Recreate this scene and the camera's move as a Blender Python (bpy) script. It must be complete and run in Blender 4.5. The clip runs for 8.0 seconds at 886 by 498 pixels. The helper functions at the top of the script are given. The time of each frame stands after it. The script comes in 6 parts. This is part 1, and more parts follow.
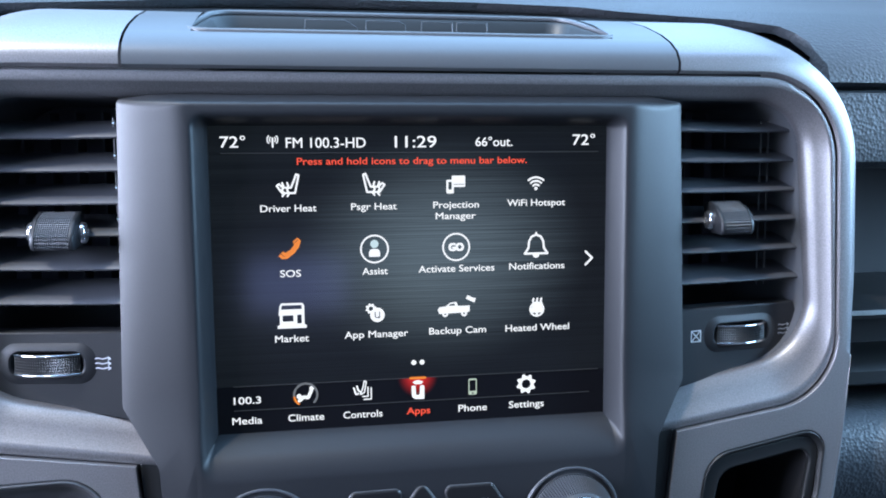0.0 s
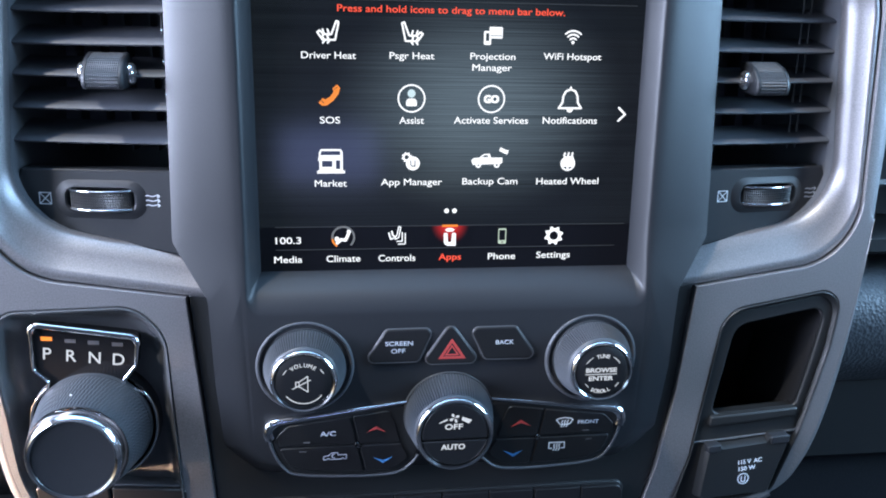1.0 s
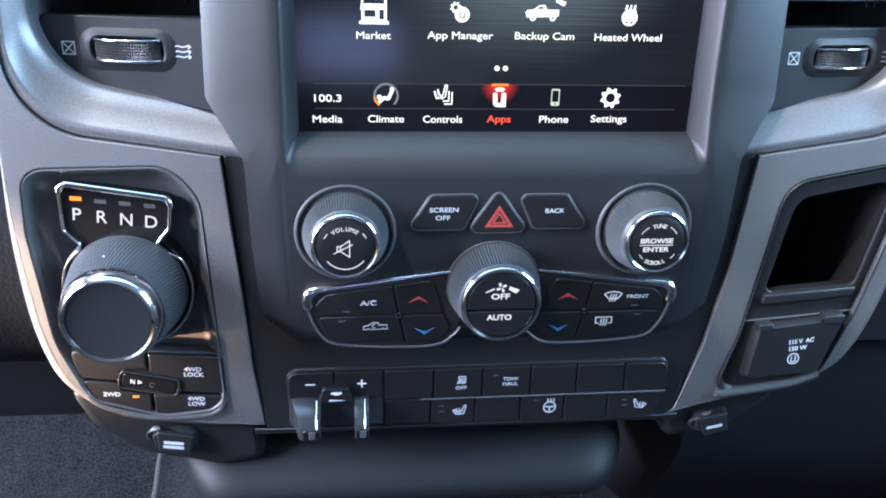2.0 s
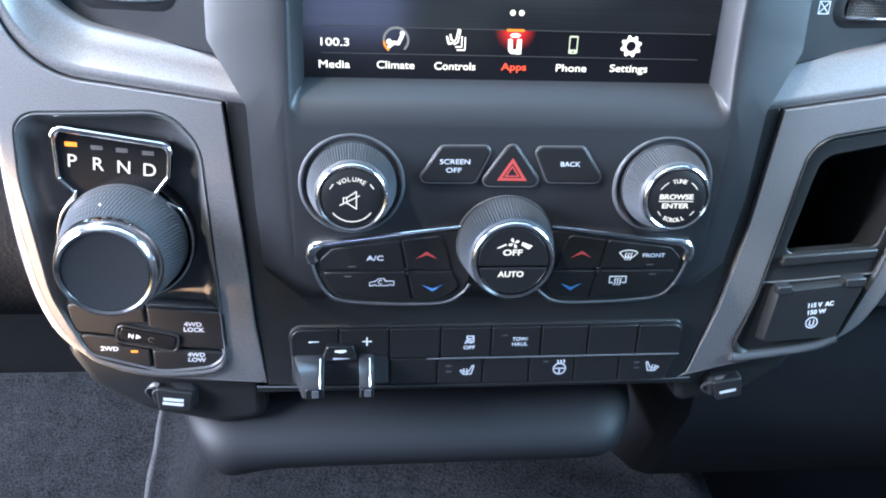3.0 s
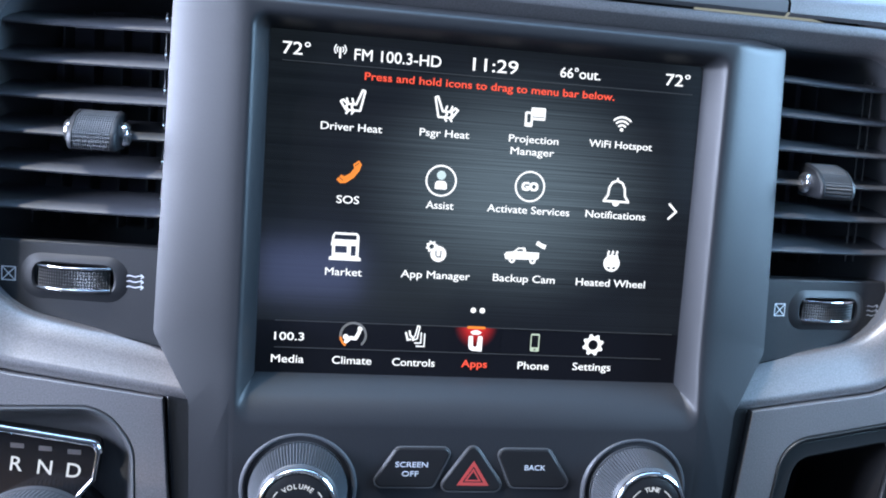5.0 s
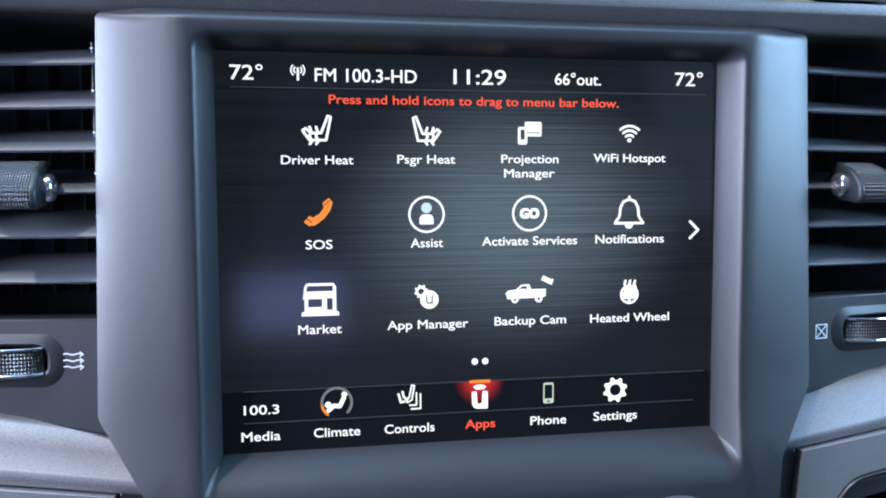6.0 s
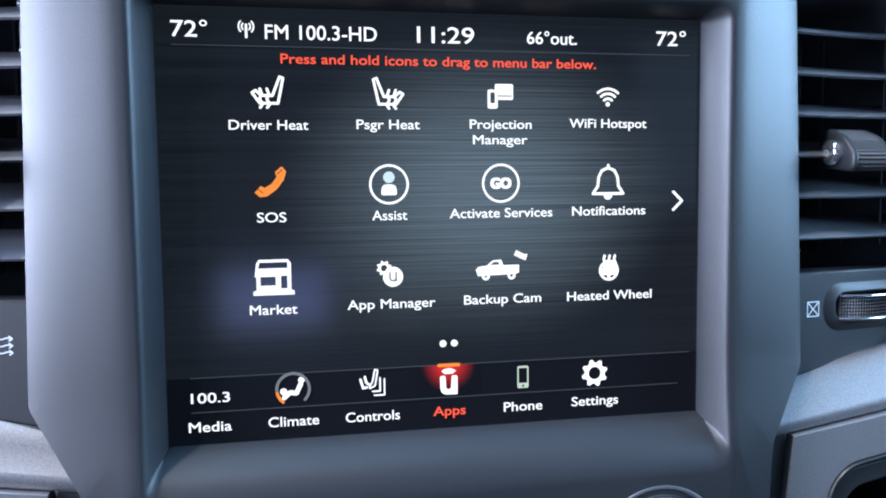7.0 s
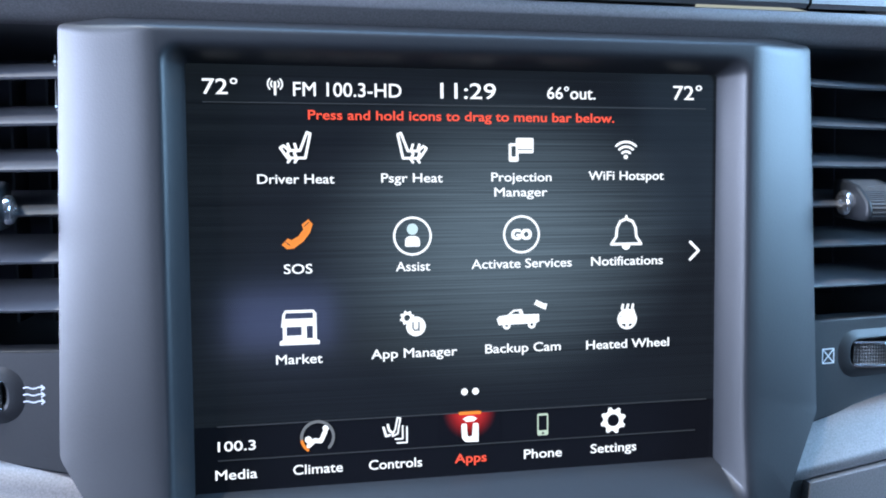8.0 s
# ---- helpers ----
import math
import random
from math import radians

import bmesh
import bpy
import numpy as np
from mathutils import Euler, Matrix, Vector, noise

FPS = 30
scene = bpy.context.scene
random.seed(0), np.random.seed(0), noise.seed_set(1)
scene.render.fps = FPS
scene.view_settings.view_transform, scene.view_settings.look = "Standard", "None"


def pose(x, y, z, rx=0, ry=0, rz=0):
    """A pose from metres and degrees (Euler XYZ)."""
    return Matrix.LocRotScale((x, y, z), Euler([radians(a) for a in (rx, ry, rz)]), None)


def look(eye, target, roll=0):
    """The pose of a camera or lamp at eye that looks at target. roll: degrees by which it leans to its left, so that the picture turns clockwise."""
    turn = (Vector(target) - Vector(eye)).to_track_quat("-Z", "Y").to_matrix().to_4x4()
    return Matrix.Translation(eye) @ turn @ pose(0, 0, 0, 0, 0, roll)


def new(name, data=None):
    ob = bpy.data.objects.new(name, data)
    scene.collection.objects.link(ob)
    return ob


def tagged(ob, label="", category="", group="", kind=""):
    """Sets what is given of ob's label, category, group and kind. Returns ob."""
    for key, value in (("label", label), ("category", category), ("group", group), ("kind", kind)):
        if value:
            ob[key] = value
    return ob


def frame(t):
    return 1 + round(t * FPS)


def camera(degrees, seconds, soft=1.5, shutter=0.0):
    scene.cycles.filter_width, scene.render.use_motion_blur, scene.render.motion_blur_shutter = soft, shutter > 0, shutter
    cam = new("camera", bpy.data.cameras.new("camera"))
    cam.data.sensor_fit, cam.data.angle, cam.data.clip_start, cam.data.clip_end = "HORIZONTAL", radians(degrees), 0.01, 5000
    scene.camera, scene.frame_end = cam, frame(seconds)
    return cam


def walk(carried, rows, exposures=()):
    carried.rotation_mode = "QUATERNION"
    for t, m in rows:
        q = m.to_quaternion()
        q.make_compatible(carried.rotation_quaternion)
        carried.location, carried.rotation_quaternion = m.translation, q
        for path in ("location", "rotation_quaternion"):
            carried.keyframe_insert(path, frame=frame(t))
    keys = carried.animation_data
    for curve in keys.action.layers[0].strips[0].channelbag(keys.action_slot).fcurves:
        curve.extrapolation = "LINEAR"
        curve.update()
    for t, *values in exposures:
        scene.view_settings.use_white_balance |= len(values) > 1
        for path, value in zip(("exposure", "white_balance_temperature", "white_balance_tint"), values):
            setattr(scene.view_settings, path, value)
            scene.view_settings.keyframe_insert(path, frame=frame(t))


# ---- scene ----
cam = camera(57.02, 8.0, soft=1.9, shutter=0.0)
PATH = [
    (0, (-0.0477, -0.3537, 0.0498), (0.2829, 1.6077, -0.1592), -0.43),
    (0.2, (-0.0459, -0.3550, 0.0488), (0.2945, 1.6018, -0.1854), -0.24),
    (0.3, (-0.0442, -0.3561, 0.0475), (0.2831, 1.6003, -0.2081), -0.07),
    (0.5, (-0.0437, -0.3591, 0.0484), (0.2581, 1.5881, -0.2938), 0.37),
    (0.7, (-0.0441, -0.3656, 0.0448), (0.2300, 1.5726, -0.3653), 0.67),
    (1, (-0.0515, -0.3680, 0.0387), (0.2014, 1.5525, -0.4593), 0.99),
    (1.2, (-0.0552, -0.3666, 0.0346), (0.1851, 1.5424, -0.5113), 1.23),
    (1.5, (-0.0561, -0.3639, 0.0319), (0.1693, 1.5197, -0.6015), 1.28),
    (1.8, (-0.0616, -0.3565, 0.0239), (0.1648, 1.5022, -0.6789), 1.47),
    (2, (-0.0639, -0.3520, 0.0159), (0.1514, 1.4997, -0.7086), 1.57),
    (2.2, (-0.0653, -0.3490, 0.0066), (0.1473, 1.5010, -0.7229), 1.74),
    (3.3, (-0.0660, -0.3400, 0.0051), (0.1411, 1.4777, -0.8032), 2.58),
    (3.5, (-0.0649, -0.3410, 0.0065), (0.1349, 1.4833, -0.7883), 2.64),
    (3.8, (-0.0658, -0.3432, 0.0092), (0.1268, 1.5006, -0.7415), 2.90),
    (4, (-0.0650, -0.3460, 0.0122), (0.1249, 1.5175, -0.6885), 3.09),
    (4.2, (-0.0646, -0.3451, 0.0165), (0.1448, 1.5457, -0.6008), 3.49),
    (4.5, (-0.0627, -0.3427, 0.0179), (0.1885, 1.5890, -0.4354), 4.25),
    (4.7, (-0.0654, -0.3351, 0.0159), (0.2178, 1.6148, -0.3272), 4.62),
    (4.8, (-0.0669, -0.3310, 0.0141), (0.2280, 1.6258, -0.2753), 4.62),
    (5, (-0.0666, -0.3203, 0.0172), (0.2454, 1.6458, -0.1753), 3.88),
    (5.2, (-0.0659, -0.3107, 0.0195), (0.2589, 1.6575, -0.1240), 2.80),
    (6.3, (-0.0564, -0.2601, 0.0178), (0.3053, 1.7012, -0.1315), -0.75),
    (6.4, (-0.0534, -0.2566, 0.0153), (0.3126, 1.7038, -0.1359), -0.80),
    (6.5, (-0.0534, -0.2554, 0.0116), (0.3162, 1.7048, -0.1344), -0.84),
    (6.6, (-0.0532, -0.2524, 0.0107), (0.3129, 1.7076, -0.1451), -0.85),
    (6.8, (-0.0541, -0.2513, 0.0090), (0.3278, 1.7049, -0.1566), -0.67),
    (7, (-0.0519, -0.2547, 0.0126), (0.3363, 1.7009, -0.1445), -0.62),
    (7.2, (-0.0533, -0.2569, 0.0176), (0.3402, 1.6990, -0.1224), -0.30),
    (7.3, (-0.0557, -0.2569, 0.0196), (0.3311, 1.7015, -0.1023), -0.28),
    (7.5, (-0.0614, -0.2564, 0.0229), (0.3130, 1.7049, -0.0924), 0.09),
    (7.8, (-0.0594, -0.2567, 0.0227), (0.3159, 1.7046, -0.0877), -0.10),
    (8, (-0.0581, -0.2583, 0.0231), (0.3190, 1.7027, -0.0873), -0.49),
]
EXPOSURES = [(0.0, -0.18, 6100, 9.5), (1.0, 0.02, 6150, 9.5), (2.0, 0.38, 6350, 9), (3.5, 0.92, 6600, 6), (4.5, 0.34, 6250, 8), (5.2, 0.08, 6100, 9.5), (6.5, 0.02, 6050, 10.5), (8.0, 0.12, 5880, 8)]
# The dash is drawn upright in its own axes (x right, y ahead, z up the screen's face, origin at the screen's centre, in metres);
# DASH leans it back and lifts it to its height over the cabin floor.
DASH = pose(0, 0, 0.62, -14, 0, 0)
walk(cam, [(t, DASH @ look(eye, target, roll)) for t, eye, target, roll in PATH], EXPOSURES)

# ---- light ----
world = bpy.data.worlds.new("sky")
scene.world = world
world.use_nodes = True
wn = world.node_tree
sky = wn.nodes.new("ShaderNodeTexSky")
sky.sky_type, sky.sun_disc = "NISHITA", False
sky.sun_elevation, sky.sun_rotation = radians(42), radians(250)
wn.links.new(sky.outputs[0], wn.nodes["Background"].inputs[0])
wn.nodes["Background"].inputs[1].default_value = 0.12


def window_light(name, at, to, w, h, watts, colour, spread=180):
    d = bpy.data.lights.new(name, "AREA")
    d.shape, d.size, d.size_y, d.energy, d.color, d.spread = "RECTANGLE", w, h, watts, colour, radians(spread)
    ob = new(name, d)
    ob.matrix_basis = DASH @ look(at, to)
    return ob


sun = bpy.data.lights.new("sun", "SUN")
sun.energy, sun.angle, sun.color = 3.0, radians(0.6), (1.0, 0.93, 0.84)
new("sun", sun).matrix_basis = look((0, 0, 0), (0.45, 0.10, -0.90))
window_light("windscreen_light", (-0.05, 0.12, 0.56), (0, -0.06, -0.06), 1.30, 0.70, 16.5, (0.36, 0.64, 1.0))
window_light("driver_window_light", (-0.84, -0.035, 0.15), (0, -0.035, 0.0), 0.82, 0.36, 58.0, (0.70, 0.77, 1.0))
# Narrow warm beam, added to light just the left arm's outer edge.
window_light("left_arm_beam", (-0.84, -0.20, -0.20), (-0.212, -0.004, -0.155), 0.02, 0.09, 0.11, (1.0, 0.66, 0.42), 4)
window_light("passenger_window_light", (0.84, -0.060, 0.23), (0, -0.060, 0.0), 0.84, 0.46, 37.0, (0.43, 0.69, 0.98))
# Unseen rear side lamps, added as weak fill from behind.
window_light("rear_fill_left", (-0.845, -1.06, 0.12), (0, -0.1, -0.1), 0.56, 0.32, 0.85, (0.50, 0.72, 1.0))
window_light("rear_fill_right", (0.845, -1.06, 0.12), (0, -0.1, -0.1), 0.56, 0.32, 0.5, (0.42, 0.68, 1.0))
# Sized and tinted to give the bluish patch mirrored in the screen.
window_light("rear_window_light", (-0.072, -1.70, -0.25), (-0.072, 0, -0.25), 0.24, 0.13, 0.52, (0.36, 0.44, 1.0))


# ---- materials ----
def socket(n, *names):
    for s in names:
        if s in n.inputs:
            return n.inputs[s]


def mat(name, base, rough=0.5, metal=0.0, grain=0.0, bump=0.0, scale=900.0, mottle=0.12, mottle_scale=25.0, rough_var=0.08, coat=0.0, stretch=(1, 1, 1)):
    """A surface with fine grain (bump) and a second, larger unevenness in tone and gloss, at true size."""
    m = bpy.data.materials.new(name)
    m.use_nodes = True
    t = m.node_tree
    b = t.nodes["Principled BSDF"]
    b.inputs["Roughness"].default_value, b.inputs["Metallic"].default_value = rough, metal
    if coat:
        b.inputs["Coat Weight"].default_value, b.inputs["Coat Roughness"].default_value = coat, 0.06
    co = t.nodes.new("ShaderNodeTexCoord")
    mp = t.nodes.new("ShaderNodeMapping")
    mp.inputs["Scale"].default_value = stretch
    t.links.new(co.outputs["Object"], mp.inputs[0])
    big = t.nodes.new("ShaderNodeTexNoise")
    big.inputs["Scale"].default_value, big.inputs["Detail"].default_value = mottle_scale, 5
    t.links.new(mp.outputs[0], big.inputs[0])
    fine = t.nodes.new("ShaderNodeTexNoise")
    fine.inputs["Scale"].default_value, fine.inputs["Detail"].default_value = scale, 2
    t.links.new(mp.outputs[0], fine.inputs[0])
    add = t.nodes.new("ShaderNodeMath")
    add.operation = "MULTIPLY_ADD"
    add.inputs[1].default_value = grain
    t.links.new(fine.outputs[0], add.inputs[0])
    m2 = t.nodes.new("ShaderNodeMath")
    m2.operation = "MULTIPLY_ADD"
    m2.inputs[1].default_value, m2.inputs[2].default_value = mottle, 1 - mottle / 2 - grain / 2
    t.links.new(big.outputs[0], m2.inputs[0])
    t.links.new(m2.outputs[0], add.inputs[2])
    mix = t.nodes.new("ShaderNodeMix")
    mix.data_type, mix.blend_type = "RGBA", "MULTIPLY"
    mix.inputs["Factor"].default_value = 1.0
    mix.inputs["A"].default_value = (*base, 1)
    t.links.new(add.outputs[0], mix.inputs["B"])
    t.links.new(mix.outputs["Result"], b.inputs["Base Color"])
    rv = t.nodes.new("ShaderNodeMath")
    rv.operation = "MULTIPLY_ADD"
    rv.inputs[1].default_value, rv.inputs[2].default_value = rough_var, rough - rough_var / 2
    t.links.new(big.outputs[0], rv.inputs[0])
    t.links.new(rv.outputs[0], b.inputs["Roughness"])
    if bump:
        bp = t.nodes.new("ShaderNodeBump")
        bp.inputs["Strength"].default_value, bp.inputs["Distance"].default_value = 1.0, bump
        t.links.new(fine.outputs[0], bp.inputs["Height"])
        t.links.new(bp.outputs[0], b.inputs["Normal"])
    return m


def leather(name, base, rough, cell, bump):
    """Moulded vinyl with a pebbled leather grain."""
    m = mat(name, base, rough, mottle=0.2)
    t = m.node_tree
    b = t.nodes["Principled BSDF"]
    co = t.nodes.new("ShaderNodeTexCoord")
    v = t.nodes.new("ShaderNodeTexVoronoi")
    v.inputs["Scale"].default_value = cell
    t.links.new(co.outputs["Object"], v.inputs["Vector"])
    bp = t.nodes.new("ShaderNodeBump")
    bp.inputs["Strength"].default_value, bp.inputs["Distance"].default_value = 1.0, bump
    t.links.new(v.outputs["Distance"], bp.inputs["Height"])
    t.links.new(bp.outputs[0], b.inputs["Normal"])
    return m


def glow(name, colour, strength):
    m = bpy.data.materials.new(name)
    m.use_nodes = True
    b = m.node_tree.nodes["Principled BSDF"]
    b.inputs["Base Color"].default_value = (0.02, 0.02, 0.02, 1)
    b.inputs["Roughness"].default_value = 0.3
    b.inputs["Emission Color"].default_value, b.inputs["Emission Strength"].default_value = (*colour, 1), strength
    return m


SOFT_BLACK = mat("charcoal_soft_plastic", (0.017, 0.0185, 0.022), 0.46, grain=0.25, bump=0.00004, scale=1500, mottle=0.10)
PANEL = mat("black_moulded_plastic", (0.014, 0.015, 0.016), 0.42, grain=0.3, bump=0.00004, scale=1600, mottle=0.15)
BUTTON = mat("black_button_rubber", (0.011, 0.011, 0.012), 0.36, grain=0.2, bump=0.00002, scale=2000)
SILVER = mat("grey_metallic_paint", (0.27, 0.262, 0.272), 0.44, metal=0.72, grain=0.8, bump=0.00003, scale=1700, mottle=0.08)
COVER = mat("dark_grey_satin_paint", (0.105, 0.112, 0.122), 0.42, metal=0.2, grain=0.25, bump=0.00001, scale=1700, mottle=0.08)
CHROME = mat("polished_chrome", (0.74, 0.74, 0.76), 0.15, metal=1.0, mottle=0.05, rough_var=0.05)
KNURL = mat("grey_knurled_rubber", (0.046, 0.050, 0.057), 0.42, grain=0.2, mottle=0.1)
RIBBED = mat("grey_ribbed_rubber", (0.055, 0.059, 0.066), 0.48, grain=0.2, mottle=0.1)
END_CAP = mat("bright_satin_metal", (0.78, 0.78, 0.80), 0.14, metal=0.95, mottle=0.05)
SOCKET = mat("satin_grey_ring", (0.085, 0.090, 0.100), 0.35, metal=0.2, mottle=0.08)
GLOSS = mat("piano_black", (0.008, 0.008, 0.009), 0.12, coat=0.5, rough_var=0.05)
DEEP = mat("unlit_black_plastic", (0.034, 0.036, 0.041), 0.6, mottle=0.2)
WHEEL = mat("black_wheel_rubber", (0.022, 0.023, 0.025), 0.38, mottle=0.1)
# Duct colour lightened, so the vents' blacks lift as under lens haze.
VENT_INNER = mat("lifted_duct_plastic", (0.10, 0.105, 0.118), 0.6, mottle=0.2)
SLAT = mat("vent_slat_plastic", (0.062, 0.066, 0.077), 0.52, grain=0.2, bump=0.00003, scale=1500)
PAD = leather("grained_dash_vinyl", (0.050, 0.054, 0.061), 0.50, 540.0, 0.00042)
PAD_DARK = leather("black_grained_vinyl", (0.010, 0.011, 0.013), 0.72, 520.0, 0.00022)
PAD.node_tree.nodes["Principled BSDF"].inputs["Specular IOR Level"].default_value = 0.32
PAD_DARK.node_tree.nodes["Principled BSDF"].inputs["Specular IOR Level"].default_value = 0.06
SATIN = mat("satin_dark_plastic", (0.068, 0.070, 0.075), 0.32, grain=0.2, bump=0.00002, scale=1500, mottle=0.12)
CAVITY = mat("black_pocket_lining", (0.011, 0.011, 0.012), 0.8, mottle=0.2)
# Footwell panels painted darker, for the shade under the dash.
FOOT_SHADE = mat("footwell_shade_black", (0.012, 0.013, 0.016), 0.95, grain=0.5, bump=0.0002, scale=900, mottle=0.3)
BIN = mat("satin_bin_plastic", (0.010, 0.011, 0.014), 0.58, grain=0.25, bump=0.00004, scale=1500, mottle=0.15)
BIN.node_tree.nodes["Principled BSDF"].inputs["Specular IOR Level"].default_value = 0.32
SOFT_BLACK.node_tree.nodes["Principled BSDF"].inputs["Specular IOR Level"].default_value = 0.46
WHITE = mat("white_print", (0.78, 0.79, 0.80), 0.5, mottle=0.05)
DIM = mat("grey_print", (0.52, 0.55, 0.60), 0.5, mottle=0.05)
RED = mat("red_print", (0.40, 0.055, 0.05), 0.45, mottle=0.05)
BLUE = mat("blue_print", (0.06, 0.19, 0.42), 0.45, mottle=0.05)
CARPET = mat("charcoal_carpet", (0.027, 0.029, 0.033), 0.97, grain=3.0, bump=0.0014, scale=480, mottle=1.1, mottle_scale=70)
for cloth in (CAVITY, FOOT_SHADE, CARPET):
    cloth.node_tree.nodes["Principled BSDF"].inputs["Specular IOR Level"].default_value = 0.15
SEAM = mat("pale_carpet_fold", (0.115, 0.118, 0.125), 0.95, grain=1.6, bump=0.0008, scale=700, mottle=0.5, mottle_scale=60)
LINER = mat("grey_headliner", (0.085, 0.085, 0.09), 0.9, grain=0.3, scale=600)
SHELL = mat("cabin_trim", (0.045, 0.046, 0.05), 0.8, grain=0.3, scale=300)
LCD_WHITE = glow("lcd_white", (1.0, 1.0, 1.0), 1.15)
LCD_RED = glow("lcd_red", (1.0, 0.085, 0.03), 1.12)
LCD_ORANGE = glow("lcd_orange", (1.0, 0.27, 0.006), 1.0)
LCD_GREY = glow("lcd_grey", (0.5, 0.52, 0.55), 0.35)
LCD_LINE = glow("lcd_line", (0.5, 0.55, 0.6), 0.06)
LCD_BLACK = glow("lcd_black", (0, 0, 0), 0.0)
LCD_GREEN = glow("lcd_pale_green", (0.72, 0.85, 0.66), 0.8)
LCD_BLUE = glow("lcd_pale_blue", (0.74, 0.92, 0.95), 0.9)
AMBER = glow("amber_indicator", (1.0, 0.27, 0.02), 1.5)
BRIGHT = mat("dark_bright_metal", (0.055, 0.055, 0.058), 0.24, metal=0.4, grain=0.1, mottle=0.1)
LED_OFF = mat("unlit_indicator", (0.07, 0.07, 0.075), 0.3)
LIT = glow("backlit_white", (0.92, 0.95, 1.0), 0.75)


# ---- shapes ----
def rpoly(pts, n=6):
    """A closed outline from corners (x, z, radius)."""
    out, k = [], len(pts)
    for i in range(k):
        a, b, c = Vector(pts[i - 1][:2]), Vector(pts[i][:2]), Vector(pts[(i + 1) % k][:2])
        r = pts[i][2] if len(pts[i]) > 2 else 0.0
        if r <= 0:
            out += [tuple(b)] * 1
            continue
        u, v = (a - b).normalized(), (c - b).normalized()
        half = max(0.05, u.angle(v) / 2)
        d = min(r / math.tan(half), 0.49 * min((a - b).length, (c - b).length))
        r = d * math.tan(half)
        mid = b + (u + v).normalized() * (r / math.sin(half))
        p, q = b + u * d - mid, b + v * d - mid
        turn = math.atan2(p.x * q.y - p.y * q.x, p.dot(q))
        for j in range(n + 1):
            s = turn * j / n
            out.append((mid.x + p.x * math.cos(s) - p.y * math.sin(s), mid.y + p.x * math.sin(s) + p.y * math.cos(s)))
    return out


def circle(x, z, r, n=48):
    return [(x + r * math.cos(2 * math.pi * i / n), z + r * math.sin(2 * math.pi * i / n)) for i in range(n)]


def mirror(pts):
    return [(-p[0], *p[1:]) for p in reversed(pts)]


ORIGIN = {}


def thing(name, at=(0, 0, 0), label="", category="", group="", kind=""):
    ob = new(name)
    ob.empty_display_size = 0.01
    ob.matrix_basis = DASH @ Matrix.Translation(at)
    ORIGIN[ob.name] = Vector(at)
    return tagged(ob, label, category, group, kind)


def finish(name, mesh, material, parent, label="", smooth=40):
    """Links a mesh that was drawn in the dash's axes, under a thing or a part, or alone as a piece of the setting."""
    mesh.materials.clear()
    mesh.materials.append(material)
    ob = new(name, mesh)
    if parent is None:
        ob.matrix_basis = DASH
        ORIGIN[ob.name] = Vector((0, 0, 0))
    else:
        o = ORIGIN[parent.name]
        mesh.transform(Matrix.Translation(-o))
        ob.parent = parent
        ORIGIN[ob.name] = o
    if smooth:
        mesh.shade_smooth()
        mesh.set_sharp_from_angle(angle=radians(smooth))
    return tagged(ob, label)


def part(name, bm, material, parent, label="", smooth=40):
    bmesh.ops.recalc_face_normals(bm, faces=bm.faces)
    mesh = bpy.data.meshes.new(name)
    bm.to_mesh(mesh)
    bm.free()
    return finish(name, mesh, material, parent, label, smooth)


def curve_mesh(data):
    ob = new("drawn", data)
    bpy.context.view_layer.update()
    mesh = bpy.data.meshes.new_from_object(ob.evaluated_get(bpy.context.evaluated_depsgraph_get()))
    bpy.data.objects.remove(ob)
    bpy.data.curves.remove(data)
    mesh.transform(Matrix.Rotation(radians(90), 4, "X"))
    return mesh


def plate_mesh(outlines, front, thick, bevel=0.0006, rings=2):
    """A plate with its face at y = front, rounded edges and, from further outlines, holes."""
    c = bpy.data.curves.new("outline", "CURVE")
    c.dimensions, c.fill_mode = "2D", "BOTH"
    for pts in outlines:
        s = c.splines.new("POLY")
        s.points.add(len(pts) - 1)
        for p, q in zip(s.points, pts):
            p.co = (q[0], q[1], 0, 1)
        s.use_cyclic_u = True
    bevel = min(bevel, thick / 2.01)
    c.extrude, c.bevel_depth, c.bevel_resolution, c.offset = thick / 2 - bevel, bevel, rings, -bevel
    mesh = curve_mesh(c)
    mesh.transform(Matrix.Translation((0, front + thick / 2, 0)))
    return mesh


def plate(name, outlines, front, thick, material, parent, bevel=0.0006, label="", rings=2, lean=None):
    mesh = plate_mesh(outlines, front, thick, bevel, rings)
    if lean:
        for v in mesh.vertices:
            v.co.y += lean(v.co.x, v.co.z)
    return finish(name, mesh, material, parent, label, 35)


def loft(name, loops, material, parent, label="", closed=True, cap=False, smooth=40, start_cap=False):
    bm = bmesh.new()
    rows = [[bm.verts.new(p) for p in lp] for lp in loops]
    n = len(rows[0])
    for a, b in zip(rows, rows[1:]):
        for i in range(n if closed else n - 1):
            j = (i + 1) % n
            bm.faces.new((a[i], a[j], b[j], b[i]))
    if cap:
        bm.faces.new(rows[-1])
    if start_cap:
        bm.faces.new(rows[0])
    bmesh.ops.remove_doubles(bm, verts=bm.verts, dist=1e-7)
    return part(name, bm, material, parent, label, smooth)


def at_y(pts, y):
    return [(p[0], y, p[1]) for p in pts]


